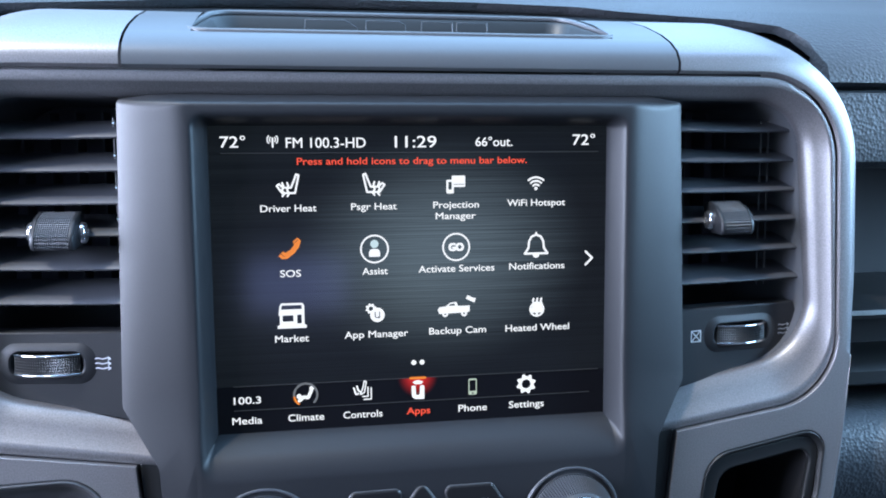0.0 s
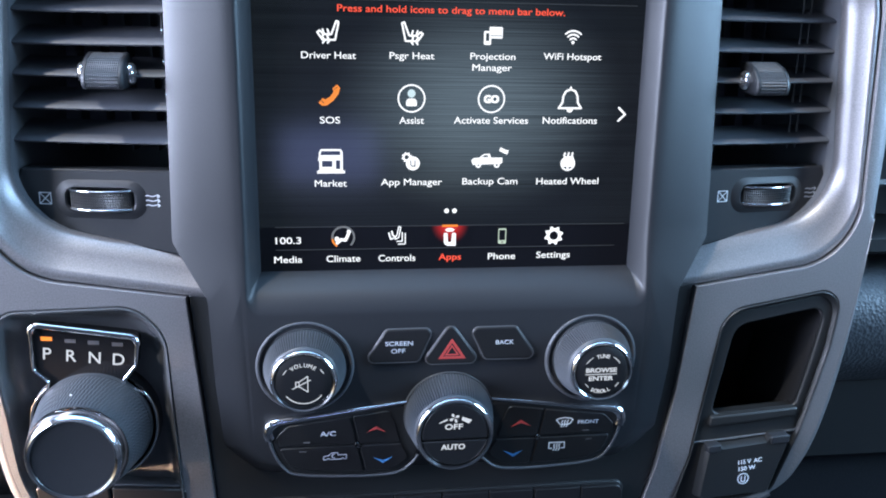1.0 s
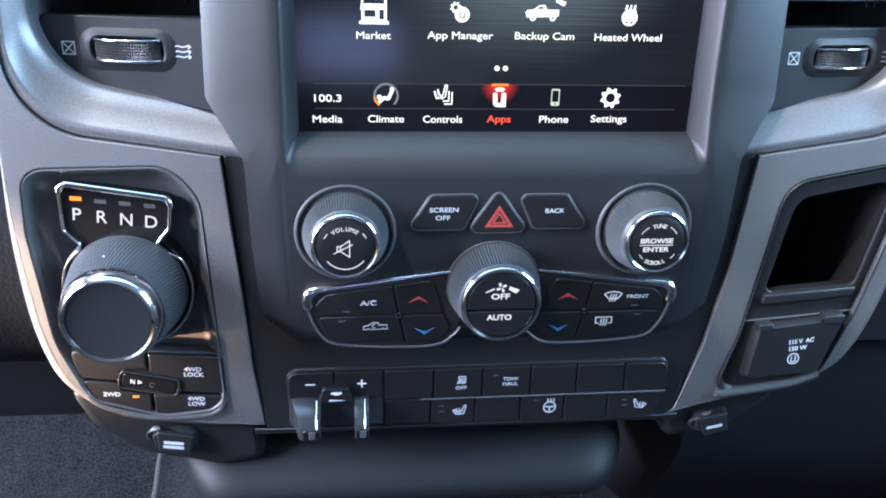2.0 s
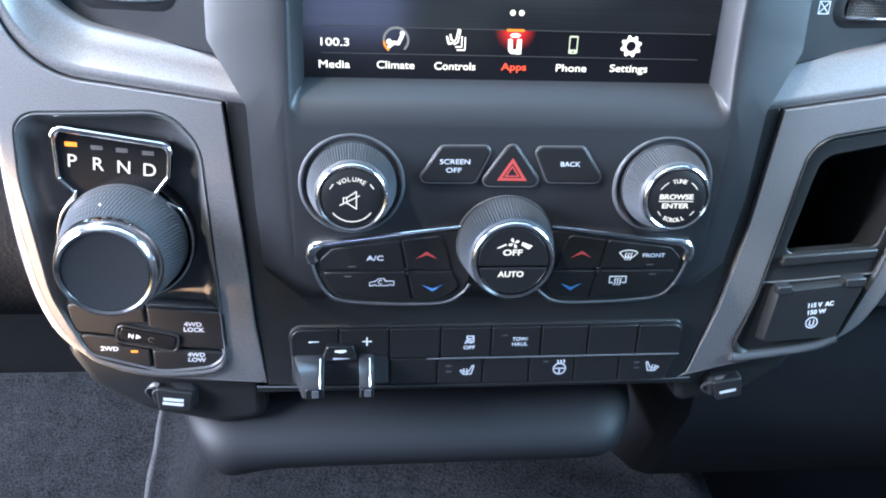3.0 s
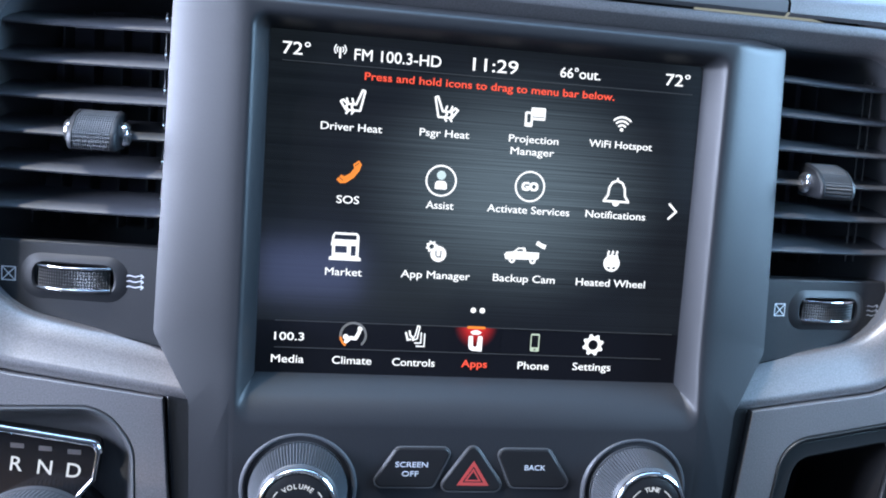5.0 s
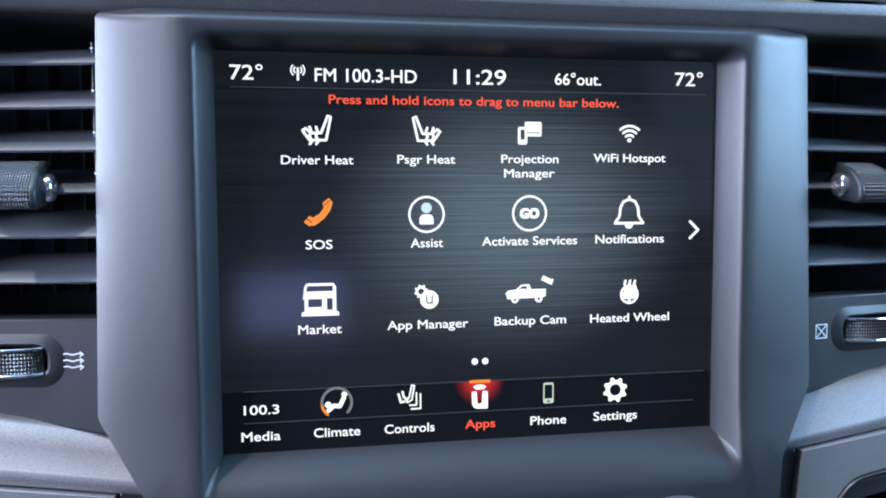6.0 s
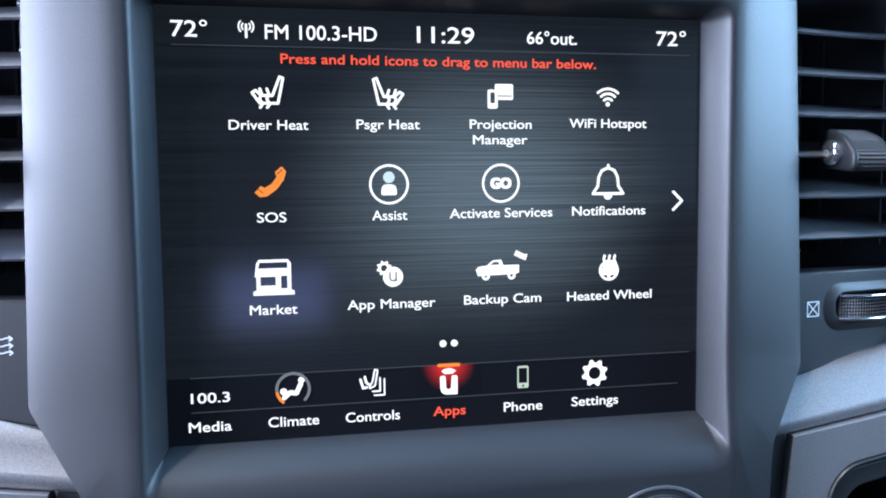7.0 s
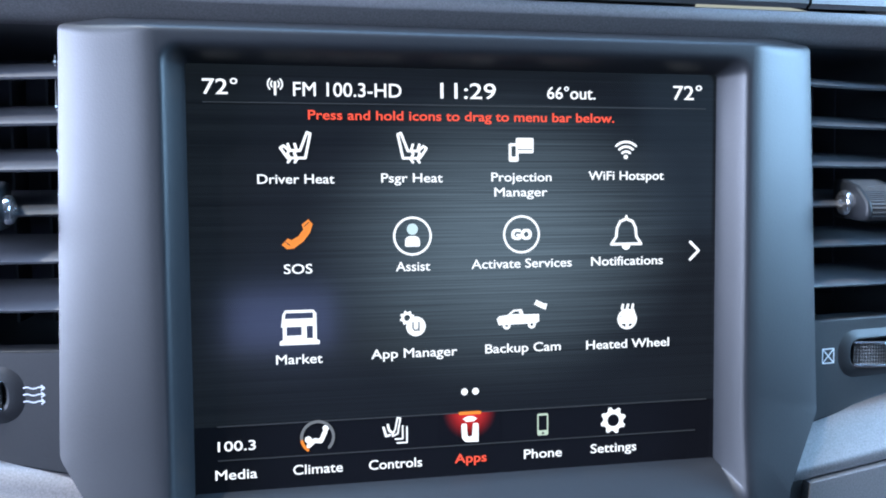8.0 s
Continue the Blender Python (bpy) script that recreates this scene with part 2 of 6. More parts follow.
def lathe(name, x, z, profile, material, parent, n=96, knurl=0.0, cap=True, label="", smooth=40, cross=False):
    """A turned part about the axis through (x, z); profile of (radius, y) from the foot to the face."""
    loops = []
    for k, (r, y) in enumerate(profile):
        loops.append([(x + (r + knurl * (1 if (i + (k // 2 if cross else 0)) % 2 else -1) * (0 < k < len(profile) - 1)) * math.cos(2 * math.pi * i / n), y,
                       z + (r + knurl * (1 if (i + (k // 2 if cross else 0)) % 2 else -1) * (0 < k < len(profile) - 1)) * math.sin(2 * math.pi * i / n)) for i in range(n)])
    return loft(name, loops, material, parent, label, cap=cap, smooth=0 if knurl else smooth)


def tube(name, pts, r, material, parent, cyclic=False, label="", flat=1.0):
    """A rounded bead along points (x, y, z)."""
    c = bpy.data.curves.new("bead", "CURVE")
    c.dimensions, c.bevel_depth, c.bevel_resolution, c.use_fill_caps = "3D", r, 3, True
    s = c.splines.new("POLY")
    s.points.add(len(pts) - 1)
    for p, q in zip(s.points, pts):
        p.co = (q[0], q[2], -q[1], 1)
    s.use_cyclic_u = cyclic
    return finish(name, curve_mesh(c), material, parent, label, 60)


def letters(text, x, z, y, size, material, parent, name="lettering", width=0.0, turn=0.0, bold=0.0, label=""):
    """Lettering centred at (x, z) on the face y; size is the height of a capital."""
    c = bpy.data.curves.new("text", "FONT")
    c.body, c.size, c.extrude, c.offset = text, size / 0.70, 0.00006, 0.0
    c.align_x, c.space_line, c.resolution_u = "CENTER", 0.86, 4
    mesh = curve_mesh(c)
    xs, zs = [v.co.x for v in mesh.vertices], [v.co.z for v in mesh.vertices]
    mesh.transform(Matrix.Translation((-(min(xs) + max(xs)) / 2, 0, -(min(zs) + max(zs)) / 2)))
    if width:
        mesh.transform(Matrix.Diagonal(((width - 2 * bold) / (max(xs) - min(xs)), 1, 1, 1)))
    if bold:
        bm = bmesh.new()
        for k, (dx, dz) in enumerate(((-1, -0.7), (1, -0.7), (1, 0.7), (-1, 0.7))):
            one = mesh.copy()
            one.transform(Matrix.Translation((dx * bold, -0.00001 * k, dz * bold)))
            bm.from_mesh(one)
            bpy.data.meshes.remove(one)
        bm.to_mesh(mesh)
        bm.free()
    mesh.transform(Matrix.Translation((x, y - 0.00008, z)) @ Matrix.Rotation(radians(-turn), 4, "Y"))
    return finish(name, mesh, material, parent, label, 0)


def strokes(name, paths, w, y, material, parent, label="", thick=0.00012):
    """Printed or drawn line work: paths of (x, z), each w wide, raised a little off the face y."""
    bm = bmesh.new()
    for path in paths:
        for (ax, az), (bx, bz) in zip(path, path[1:]):
            l = math.hypot(bx - ax, bz - az)
            if l < 1e-7:
                continue
            px, pz = -(bz - az) / l * w / 2, (bx - ax) / l * w / 2
            q = [bm.verts.new((a, y - thick, b)) for a, b in ((ax + px, az + pz), (ax - px, az - pz), (bx - px, bz - pz), (bx + px, bz + pz))]
            bm.faces.new(q)
        for jx, jz in path:
            bm.faces.new([bm.verts.new((jx + w / 2 * math.cos(a * math.pi / 4), y - thick * 1.1, jz + w / 2 * math.sin(a * math.pi / 4))) for a in range(8)])
    return part(name, bm, material, parent, label, 0)


def arc(x, z, r, a0, a1, n=14, sz=1.0):
    return [(x + r * math.cos(radians(a0 + (a1 - a0) * i / n)), z + sz * r * math.sin(radians(a0 + (a1 - a0) * i / n))) for i in range(n + 1)]


def offset(pts, d):
    """An open path moved to its left by d."""
    out = []
    for i, p in enumerate(pts):
        a, b = pts[max(0, i - 1)], pts[min(len(pts) - 1, i + 1)]
        l = math.hypot(b[0] - a[0], b[1] - a[1]) or 1
        out.append((p[0] - (b[1] - a[1]) / l * d, p[1] + (b[0] - a[0]) / l * d))
    return out

# ---- cabin shell and floor ----
def slab(name, x0, x1, y0, y1, z0, z1, material, label):
    bm = bmesh.new()
    bmesh.ops.create_cube(bm, size=1.0)
    for v in bm.verts:
        v.co = (x0 + (v.co.x + 0.5) * (x1 - x0), y0 + (v.co.y + 0.5) * (y1 - y0), z0 + (v.co.z + 0.5) * (z1 - z0))
    ob = part(name, bm, material, None, label)
    ob.matrix_basis = Matrix()
    return tagged(ob, kind="structure")


slab("ceiling", -0.86, 0.86, -1.8, -0.14, 1.25, 1.29, LINER, "grey cloth headliner of the truck cabin")
slab("wall_left", -0.90, -0.86, -1.8, -0.70, 0.0, 0.78, SHELL, "dark plain rear door side of the cabin")
slab("wall_left_rear", -0.90, -0.86, -1.8, -1.36, 0.78, 1.29, SHELL, "dark plain rear corner of the cabin")
slab("wall_left_pillar", -0.90, -0.86, -0.76, -0.70, 0.78, 1.29, SHELL, "dark plain pillar behind the driver door")
slab("wall_left_front", -0.90, -0.86, 0.42, 0.8, 0.0, 1.29, SHELL, "dark plain side of the cabin ahead of the driver door")
slab("wall_left_header", -0.90, -0.86, -0.70, 0.42, 1.14, 1.29, SHELL, "dark plain header above the driver door")
slab("wall_left_sill", -0.90, -0.86, -0.70, 0.42, 0.0, 0.14, SHELL, "dark plain sill of the driver door")
slab("wall_right", 0.86, 0.90, -1.8, 0.8, 0.0, 0.74, SHELL, "dark plain door side of the cabin")
slab("wall_right_header", 0.86, 0.90, -1.8, 0.8, 1.14, 1.29, SHELL, "dark plain header above the passenger window")
slab("wall_right_rear", 0.86, 0.90, -1.8, -1.36, 0.74, 1.14, SHELL, "dark plain rear corner of the cabin")
slab("wall_right_pillar", 0.86, 0.90, -0.76, -0.70, 0.74, 1.14, SHELL, "dark plain pillar behind the passenger door")
slab("wall_right_front", 0.86, 0.90, 0.42, 0.8, 0.74, 1.14, SHELL, "dark plain front pillar of the cabin")
slab("wall_rear", -0.86, 0.86, -1.84, -1.8, 0.0, 0.70, SHELL, "dark plain rear wall of the cabin")
# Unseen pieces that narrow the rear opening, so less sky mirrors in the screen.
slab("wall_rear_header", -0.86, 0.86, -1.84, -1.8, 0.90, 1.29, SHELL, "dark plain unseen wall closing the rear above its opening")
slab("wall_rear_left", -0.86, -0.22, -1.84, -1.8, 0.70, 0.90, SHELL, "dark plain unseen wall narrowing the rear opening")
slab("wall_rear_right", 0.30, 0.86, -1.84, -1.8, 0.70, 0.90, SHELL, "dark plain unseen wall narrowing the rear opening")
slab("wall_firewall", -0.86, 0.86, 0.80, 0.84, 0.0, 0.66, SHELL, "dark plain bulkhead behind the dash")


def floor_height(x, y):
    """The footwells, with the tunnel along the middle and the rise to the bulkhead."""
    t = max(0.0, min(1.0, (0.27 - abs(x - 0.02)) / 0.09))
    tunnel = 0.12 * t * t * (3 - 2 * t)
    rise = max(0.0, y - 0.30) * 0.9
    return 0.05 + tunnel + rise + 0.003 * noise.noise((x * 9, y * 9, 0))


bm = bmesh.new()
nx, ny = 240, 200
grid = [[bm.verts.new((-0.86 + 1.72 * i / nx, -1.8 + 2.6 * j / ny, floor_height(-0.86 + 1.72 * i / nx, -1.8 + 2.6 * j / ny))) for i in range(nx + 1)] for j in range(ny + 1)]
for j in range(ny):
    for i in range(nx):
        bm.faces.new((grid[j][i], grid[j][i + 1], grid[j + 1][i + 1], grid[j + 1][i]))
floor = part("floor", bm, CARPET, None, "charcoal loop-pile carpet over the transmission tunnel", 0)
floor.data.shade_smooth()
floor.matrix_basis = Matrix()
tagged(floor, kind="structure")
seam_line = [(-0.2675 + 0.05 * i / 40 * 0.30 + 0.0006 * math.sin(i * 0.7), 0.29 - 0.30 * i / 40) for i in range(41)]
seam_ob = loft("trim", [[(x + dx, y, floor_height(x, y) + dz) for dx, dz in ((-0.0034, -0.0006), (-0.0022, 0.0006), (-0.0008, 0.0013), (0.0008, 0.0013), (0.0022, 0.0006), (0.0034, -0.0006))] for x, y in seam_line], SEAM, None, "pale folded seam running along the carpet", closed=False, smooth=60)
seam_ob.matrix_basis = Matrix()
tagged(seam_ob, kind="structure")

# ---- vents' outlines ----
RING_IN = [(0.110, 0.0780), (0.1856, 0.0780, 0.025), (0.1962, -0.0430, 0.032), (0.110, -0.0602)]
RING_OUT = [(0.110, 0.0885), (0.1990, 0.0885, 0.040), (0.2055, -0.0635, 0.034), (0.110, -0.0782)]


# ---- grey trim round the stack ----
trim = thing("dash_trim", (0, 0, 0), "grey metallic painted trim framing the centre stack", "trim")
TOP = [(0.0, -0.0020), (0.0012, -0.0040), (0.0050, -0.0042), (0.0100, -0.0010), (0.0150, 0.0060), (0.0200, 0.0165), (0.0270, 0.036), (0.0330, 0.058), (0.0345, 0.070), (0.0340, 0.085)]


SIDE = [(0.0, -0.0020), (0.0004, -0.0037), (0.0050, -0.0043), (0.0078, -0.0036), (0.0102, -0.0012), (0.0122, 0.0030), (0.0138, 0.0090), (0.0150, 0.0220), (0.0156, 0.0450), (0.0160, 0.085)]


def strip(name, path, profile, material, parent, label="", side=None):
    """A rim that follows an open path; over level stretches it has one profile, at the upright ones the other."""
    k = len(path)
    loops = []
    for (d, y), (ds, ys) in zip(profile, side or profile):
        row = []
        for i, p in enumerate(path):
            a, b = path[max(0, i - 1)], path[min(k - 1, i + 1)]
            l = math.hypot(b[0] - a[0], b[1] - a[1])
            nxx, nzz = -(b[1] - a[1]) / l, (b[0] - a[0]) / l
            w = max(0.0, nzz) ** 0.55
            ds_here = ds * (1 - 0.22 * min(1.0, max(0.0, (-0.004 - p[1]) / 0.04)))
            row.append((p[0] + nxx * (d * w + ds_here * (1 - w)), y * w + ys * (1 - w), p[1] + nzz * (d * w + ds_here * (1 - w))))
        loops.append(row)
    return loft(name, loops, material, parent, label, closed=False)


RIGHT_EDGE = [(0.2116, -0.0440), (0.2112, -0.0700), (0.2090, -0.1030), (0.2054, -0.1310), (0.1998, -0.1570), (0.1925, -0.1770), (0.1830, -0.1908), (0.1640, -0.2010), (0.1240, -0.2095), (0.0960, -0.2150)]
LEFT_EDGE = [(-0.2090, -0.0440), (-0.2112, -0.0700), (-0.2130, -0.1100), (-0.2112, -0.1490), (-0.2062, -0.1740), (-0.1990, -0.1890), (-0.1850, -0.2018), (-0.1680, -0.2090), (-0.1400, -0.2125), (-0.1090, -0.2130)]


def eased(pts, n=5):
    """A smooth line through points (x, z)."""
    out = []
    for i in range(len(pts) - 1):
        p0, p1, p2, p3 = [Vector(pts[max(0, min(len(pts) - 1, j))]) for j in (i - 1, i, i + 1, i + 2)]
        for k in range(n):
            t = k / n
            out.append(tuple(0.5 * ((2 * p1) + (p2 - p0) * t + (2 * p0 - 5 * p1 + 4 * p2 - p3) * t * t + (3 * p1 - p0 - 3 * p2 + p3) * t ** 3)))
    return out + [tuple(pts[-1])]


RETURN = [(0.0010, 0.0035), (0.0018, 0.0100), (0.0032, 0.0220), (0.0050, 0.085)]
for sx, edge in ((1, eased(RIGHT_EDGE)), (-1, eased(LEFT_EDGE))):
    full = rpoly(RING_OUT, 18)
    bend = [p for p in full if p[1] > -0.03 and p[0] > 0.12]
    path = [(0.1202 + (bend[0][0] - 0.1202) * i / 5, 0.0893) for i in range(5)]
    path += [(p[0] + 0.0006 * min(1.0, max(0.0, (0.085 - p[1]) / 0.01)), p[1] + 0.0008 * min(1.0, max(0.0, (p[1] - 0.05) / 0.03))) for p in bend]
    last = path[-1]
    foot = [p for p in full if p[1] < -0.02 and p[0] > 0.15][0]
    path += [(last[0] + (foot[0] + 0.0005 - last[0]) * i / 10, last[1] + (-0.046 - last[1]) * i / 10) for i in range(1, 11)]
    if sx < 0:
        path = [(-p[0], p[1]) for p in reversed(path)]
    strip("outer_rim", path, TOP, SILVER, trim, side=SIDE)
    strip("edge_return", edge if sx > 0 else list(reversed(edge)), RETURN, SILVER, trim)
ins, outs = [mirror(rpoly(r, 14)) + rpoly(r, 14) for r in (RING_IN, RING_OUT)]


def between(k, top):
    """The line a share k of the way in from the outer edge, and a share top along the upper bar."""
    row = []
    for o, i in zip(outs, ins):
        w = min(1.0, max(0.0, (o[1] - 0.076) / 0.012))
        u = k + (top - k) * w
        row.append((o[0] * (1 - u) + i[0] * u, o[1] * (1 - u) + i[1] * u))
    return row


loft("vent_surround", [at_y(outs, 0.012), at_y(outs, -0.0012)] + [at_y(between(k, top), y) for k, top, y in ((0.05, 0.05, -0.0024), (0.22, 0.40, -0.0028), (0.28, 0.46, -0.0022), (0.34, 0.52, -0.0010), (0.65, 0.75, 0.0014), (0.92, 0.94, 0.0044))] + [at_y(ins, 0.007), at_y(ins, 0.0095)], SILVER, trim, closed=False, smooth=60)

LEFT_HOLE = [(-0.2040, -0.0815, 0.010), (-0.1420, -0.0800, 0.020), (-0.1305, -0.0950, 0.02), (-0.1262, -0.2025, 0.010), (-0.1560, -0.2055, 0.03), (-0.1890, -0.1950, 0.012), (-0.2005, -0.1640, 0.05), (-0.2055, -0.1100, 0.05)]
RIGHT_HOLE = [(0.1268, -0.1700, 0.05), (0.1382, -0.0895, 0.016), (0.2005, -0.0780, 0.010), (0.1975, -0.1100, 0.05), (0.1862, -0.1600, 0.04), (0.1745, -0.1940, 0.012), (0.1175, -0.2045, 0.008)]
seam = [p for p in rpoly(RING_OUT, 14) if p[1] < -0.01 and p[0] > 0.12]
seam = [(min(p[0] + 0.0003, 0.2084), p[1] - 0.0005) for p in seam]


def rolled(edge, sgn, d):
    """The edge drawn in by d, and by less towards its ends."""
    count = len(edge) - 1
    ease = [min(1.0, i / 14, (count - i) / 8) for i in range(count + 1)]
    return [(e[0] + (p[0] - e[0]) * (k if d > 0 else 1), e[1] + (p[1] - e[1]) * (k if d > 0 else 1)) for e, p, k in zip(edge, offset(edge, sgn * d), ease)]


right_plate = [(0.2112, -0.0440)] + seam + [(0.1225, -0.0767), (0.1195, -0.105), (0.1165, -0.134), (0.1095, -0.175), (0.1000, -0.2120)] + list(reversed(rolled(eased(RIGHT_EDGE), -1, 0.0050)))
left_seam = [(-p[0], p[1]) for p in seam]
left_plate = [(-0.2086, -0.0440)] + left_seam + [(-0.1208, -0.0767), (-0.1185, -0.105), (-0.1160, -0.134), (-0.1130, -0.180), (-0.1090, -0.2120)] + list(reversed(rolled(eased(LEFT_EDGE), 1, 0.0050)))
for name, outline, hole in (("lower_arm", right_plate, RIGHT_HOLE), ("lower_arm", left_plate, LEFT_HOLE)):
    plate(name, [outline, rpoly(hole, 8)], -0.0041, 0.020, SILVER, trim, 0.0005, rings=3)
for edge, sgn in ((eased(LEFT_EDGE), 1), (eased(RIGHT_EDGE), -1)):
    rows = [at_y(rolled(edge, sgn, d), y) for d, y in ((0.0062, -0.0034), (0.0058, -0.0040), (0.0046, -0.0042), (0.0032, -0.0039), (0.0018, -0.0031), (0.0006, -0.0017), (-0.0004, 0.0004), (-0.0010, 0.0035), (-0.0014, 0.0120))]
    loft("rolled_edge", rows, SILVER, trim, closed=False, smooth=60)
for ob in trim.children:
    for v in ob.data.vertices:
        v.co.y += 0.9 * max(0.0, -0.160 - v.co.z) ** 2

# ---- top cover and tray ----
cover = thing("dash_top_cover", (0, 0, 0.1), "dark grey satin cover strip across the top of the centre stack", "trim")
span = [(-0.1190, 0.0893), (-0.06, 0.0893), (0.0, 0.0893), (0.06, 0.0893), (0.1190, 0.0893)]
strip("front_strip", span, TOP[:5] + [(0.0168, 0.0100)], COVER, cover)
for s in (-1, 1):
    a, b = sorted((s * 0.0935, s * 0.1190))
    strip("side_strip", [(a, 0.0893), (b, 0.0893)], [(0.0168, 0.0100)] + TOP[5:], COVER, cover)
tray = thing("dash_tray", (0, 0.045, 0.1), "shallow black bin with a raised rim on the dash top", "storage tray")


def tray_loop(grow, drop, back=0.0):
    pts = rpoly([(-0.0965 - grow, -grow, 0.010), (0.0965 + grow, -grow, 0.010), (0.0885 + grow, 0.056 + grow, 0.012), (-0.0885 - grow, 0.056 + grow, 0.012)], 6)
    return [(p[0], 0.0125 + p[1] + back, 0.1048 + 0.31 * p[1] - drop) for p in pts]


loft("rim", [tray_loop(0.0022, 0.010), tray_loop(0.0024, 0.0015), tray_loop(0.0018, -0.0004), tray_loop(0.0005, -0.0008), tray_loop(-0.0006, 0.0004), tray_loop(-0.004, 0.016)], PANEL, tray)
tube("lip", tray_loop(0.0014, -0.0020), 0.0013, COVER, tray, cyclic=True)
loft("bin_floor", [tray_loop(-0.0035, 0.0155), tray_loop(-0.005, 0.017)], PANEL, tray, cap=True)
for x0, w, cut in ((-0.046, 0.026, 0.006), (-0.016, 0.020, 0.003), (0.012, 0.016, 0.0), (0.030, 0.016, 0.0)):
    y = 0.0625
    z0, z1 = 0.1100, 0.1206
    tube("raised_outline", [(x0, y, z0), (x0 + 0.0005, y, z1), (x0 + w - cut, y, z1), (x0 + w, y, z1 - cut * 0.5 - 0.0004), (x0 + w, y, z0)], 0.00030, SOCKET, tray)

# ---- dash pad towards the windscreen ----
dash_pad = thing("dash_pad", (0, 0.3, 0.15), "black grained vinyl dash top running to the windscreen", "dashboard")
xs = [-0.85 + 1.7 * i / 120 for i in range(121)]
prof = [(0.074, 0.110), (0.0745, 0.1205), (0.077, 0.1252), (0.083, 0.1275), (0.092, 0.1300), (0.12, 0.137), (0.20, 0.158), (0.35, 0.196), (0.60, 0.262), (0.78, 0.30)]
loft("front_edge", [[(x, y + 0.02 * max(0, abs(x) - 0.2), z - 0.010 * max(0.0, min(1.0, (abs(x) - 0.16) / 0.05)) * (1 - min(1, (y - 0.05) / 0.25))) for x in xs] for y, z in prof], PAD_DARK, dash_pad, closed=False)
PAD_EDGE = [(0.0, 0.1390), (0.05, 0.1390), (0.10, 0.1360), (0.125, 0.1325), (0.155, 0.1302), (0.189, 0.1280), (0.2130, 0.1238), (0.2190, 0.1195), (0.2215, 0.1130), (0.2240, 0.0885), (0.9, 0.0885)]
pad_rows = [(0.78, 0.306), (0.35, 0.204), (0.20, 0.166), (0.12, 0.1435), (0.09, 0.1350), (0.072, 0.1250), (0.055, 0.113), (0.043, 0.100), (0.040, 0.0905), (0.046, 0.0885), (0.06, 0.0885)]
pad_z, pad_y = [r[1] for r in pad_rows[8::-1]], [r[0] for r in pad_rows[8::-1]]
pad_xs = [sgn * x for sgn in (-1, 1) for x in ([0.27 + 0.53 * i / 10 for i in range(10, 0, -1)] + [0.27 - 0.27 * i / 90 for i in range(91)])]
pad_xs = sorted(set(pad_xs))
pad_loops = [[] for r in pad_rows]
for x in pad_xs:
    edge_z = float(np.interp(abs(x), [p[0] for p in PAD_EDGE], [p[1] for p in PAD_EDGE]))
    edge_y, under = float(np.interp(edge_z, pad_z, pad_y)), 0
    for row, (y, z) in zip(pad_loops, pad_rows):
        if z < edge_z - 1e-6:
            under += 1
            y, z = edge_y + 0.0012 * (under - 1), edge_z - (0.0, 0.0010, 0.0022, 0.0030, 0.0036, 0.0040, 0.0040)[min(6, under - 1)]
        row.append((x, y, z))
loft("top_pad", pad_loops, PAD, dash_pad, "grey grained vinyl dash top", closed=False)

# ---- passenger side of the dash ----
passenger = thing("passenger_dash", (0.4, 0.05, 0), "dark grey grained dash panel on the passenger side", "dashboard")
X0, X1 = 0.200, 0.80


def band(name, rows, material, x0=X0, x1=X1, parent=None, label=""):
    return loft(name, [[(x0 + (x1 - x0) * i / 12, y, z) for i in range(13)] for y, z in rows], material, parent or passenger, label, closed=False)


band("fascia", [(0.06, 0.0872), (0.046, 0.0872), (0.041, 0.0850), (0.039, 0.070), (0.038, 0.055), (0.039, 0.049), (0.046, 0.046), (0.14, 0.044)], PAD)
band("recess", [(0.135, 0.0442), (0.14, 0.03), (0.14, -0.026)], DEEP)
band("shelf", [(0.14, -0.026), (0.045, -0.0300), (0.0395, -0.0315), (0.0385, -0.0340), (0.041, -0.0365), (0.05, -0.0372)], PANEL)
band("slot", [(0.09, -0.0372), (0.09, -0.062)], DEEP)
band("slot_lip", [(0.09, -0.0615), (0.042, -0.0625), (0.038, -0.0650), (0.038, -0.0720), (0.046, -0.0755), (0.07, -0.0758)], PANEL)
band("gap", [(0.08, -0.0755), (0.08, -0.086)], DEEP)
band("knee_pad", [(0.08, -0.0855), (0.046, -0.0860), (0.030, -0.0900), (0.022, -0.0990), (0.020, -0.1120), (0.024, -0.1300), (0.032, -0.1420), (0.040, -0.1500)], PAD)
band("glovebox", [(0.040, -0.1505), (0.042, -0.1990), (0.047, -0.2000), (0.060, -0.2010), (0.060, -0.2030)], PANEL)
low_rows = [(0.058, -0.2030), (0.050, -0.2040), (0.052, -0.2400), (0.056, -0.2800), (0.10, -0.3600), (0.2, -0.40), (0.24, -0.52)]
band("glovebox_foot", low_rows, FOOT_SHADE, 0.135)
loft("foot_side", [[(0.135, y, z) for y, z in low_rows], [(0.125, y + 0.006, z) for y, z in low_rows], [(0.115, y + 0.05, z) for y, z in low_rows], [(0.112, y + 0.20, z) for y, z in low_rows]], FOOT_SHADE, passenger, closed=False)


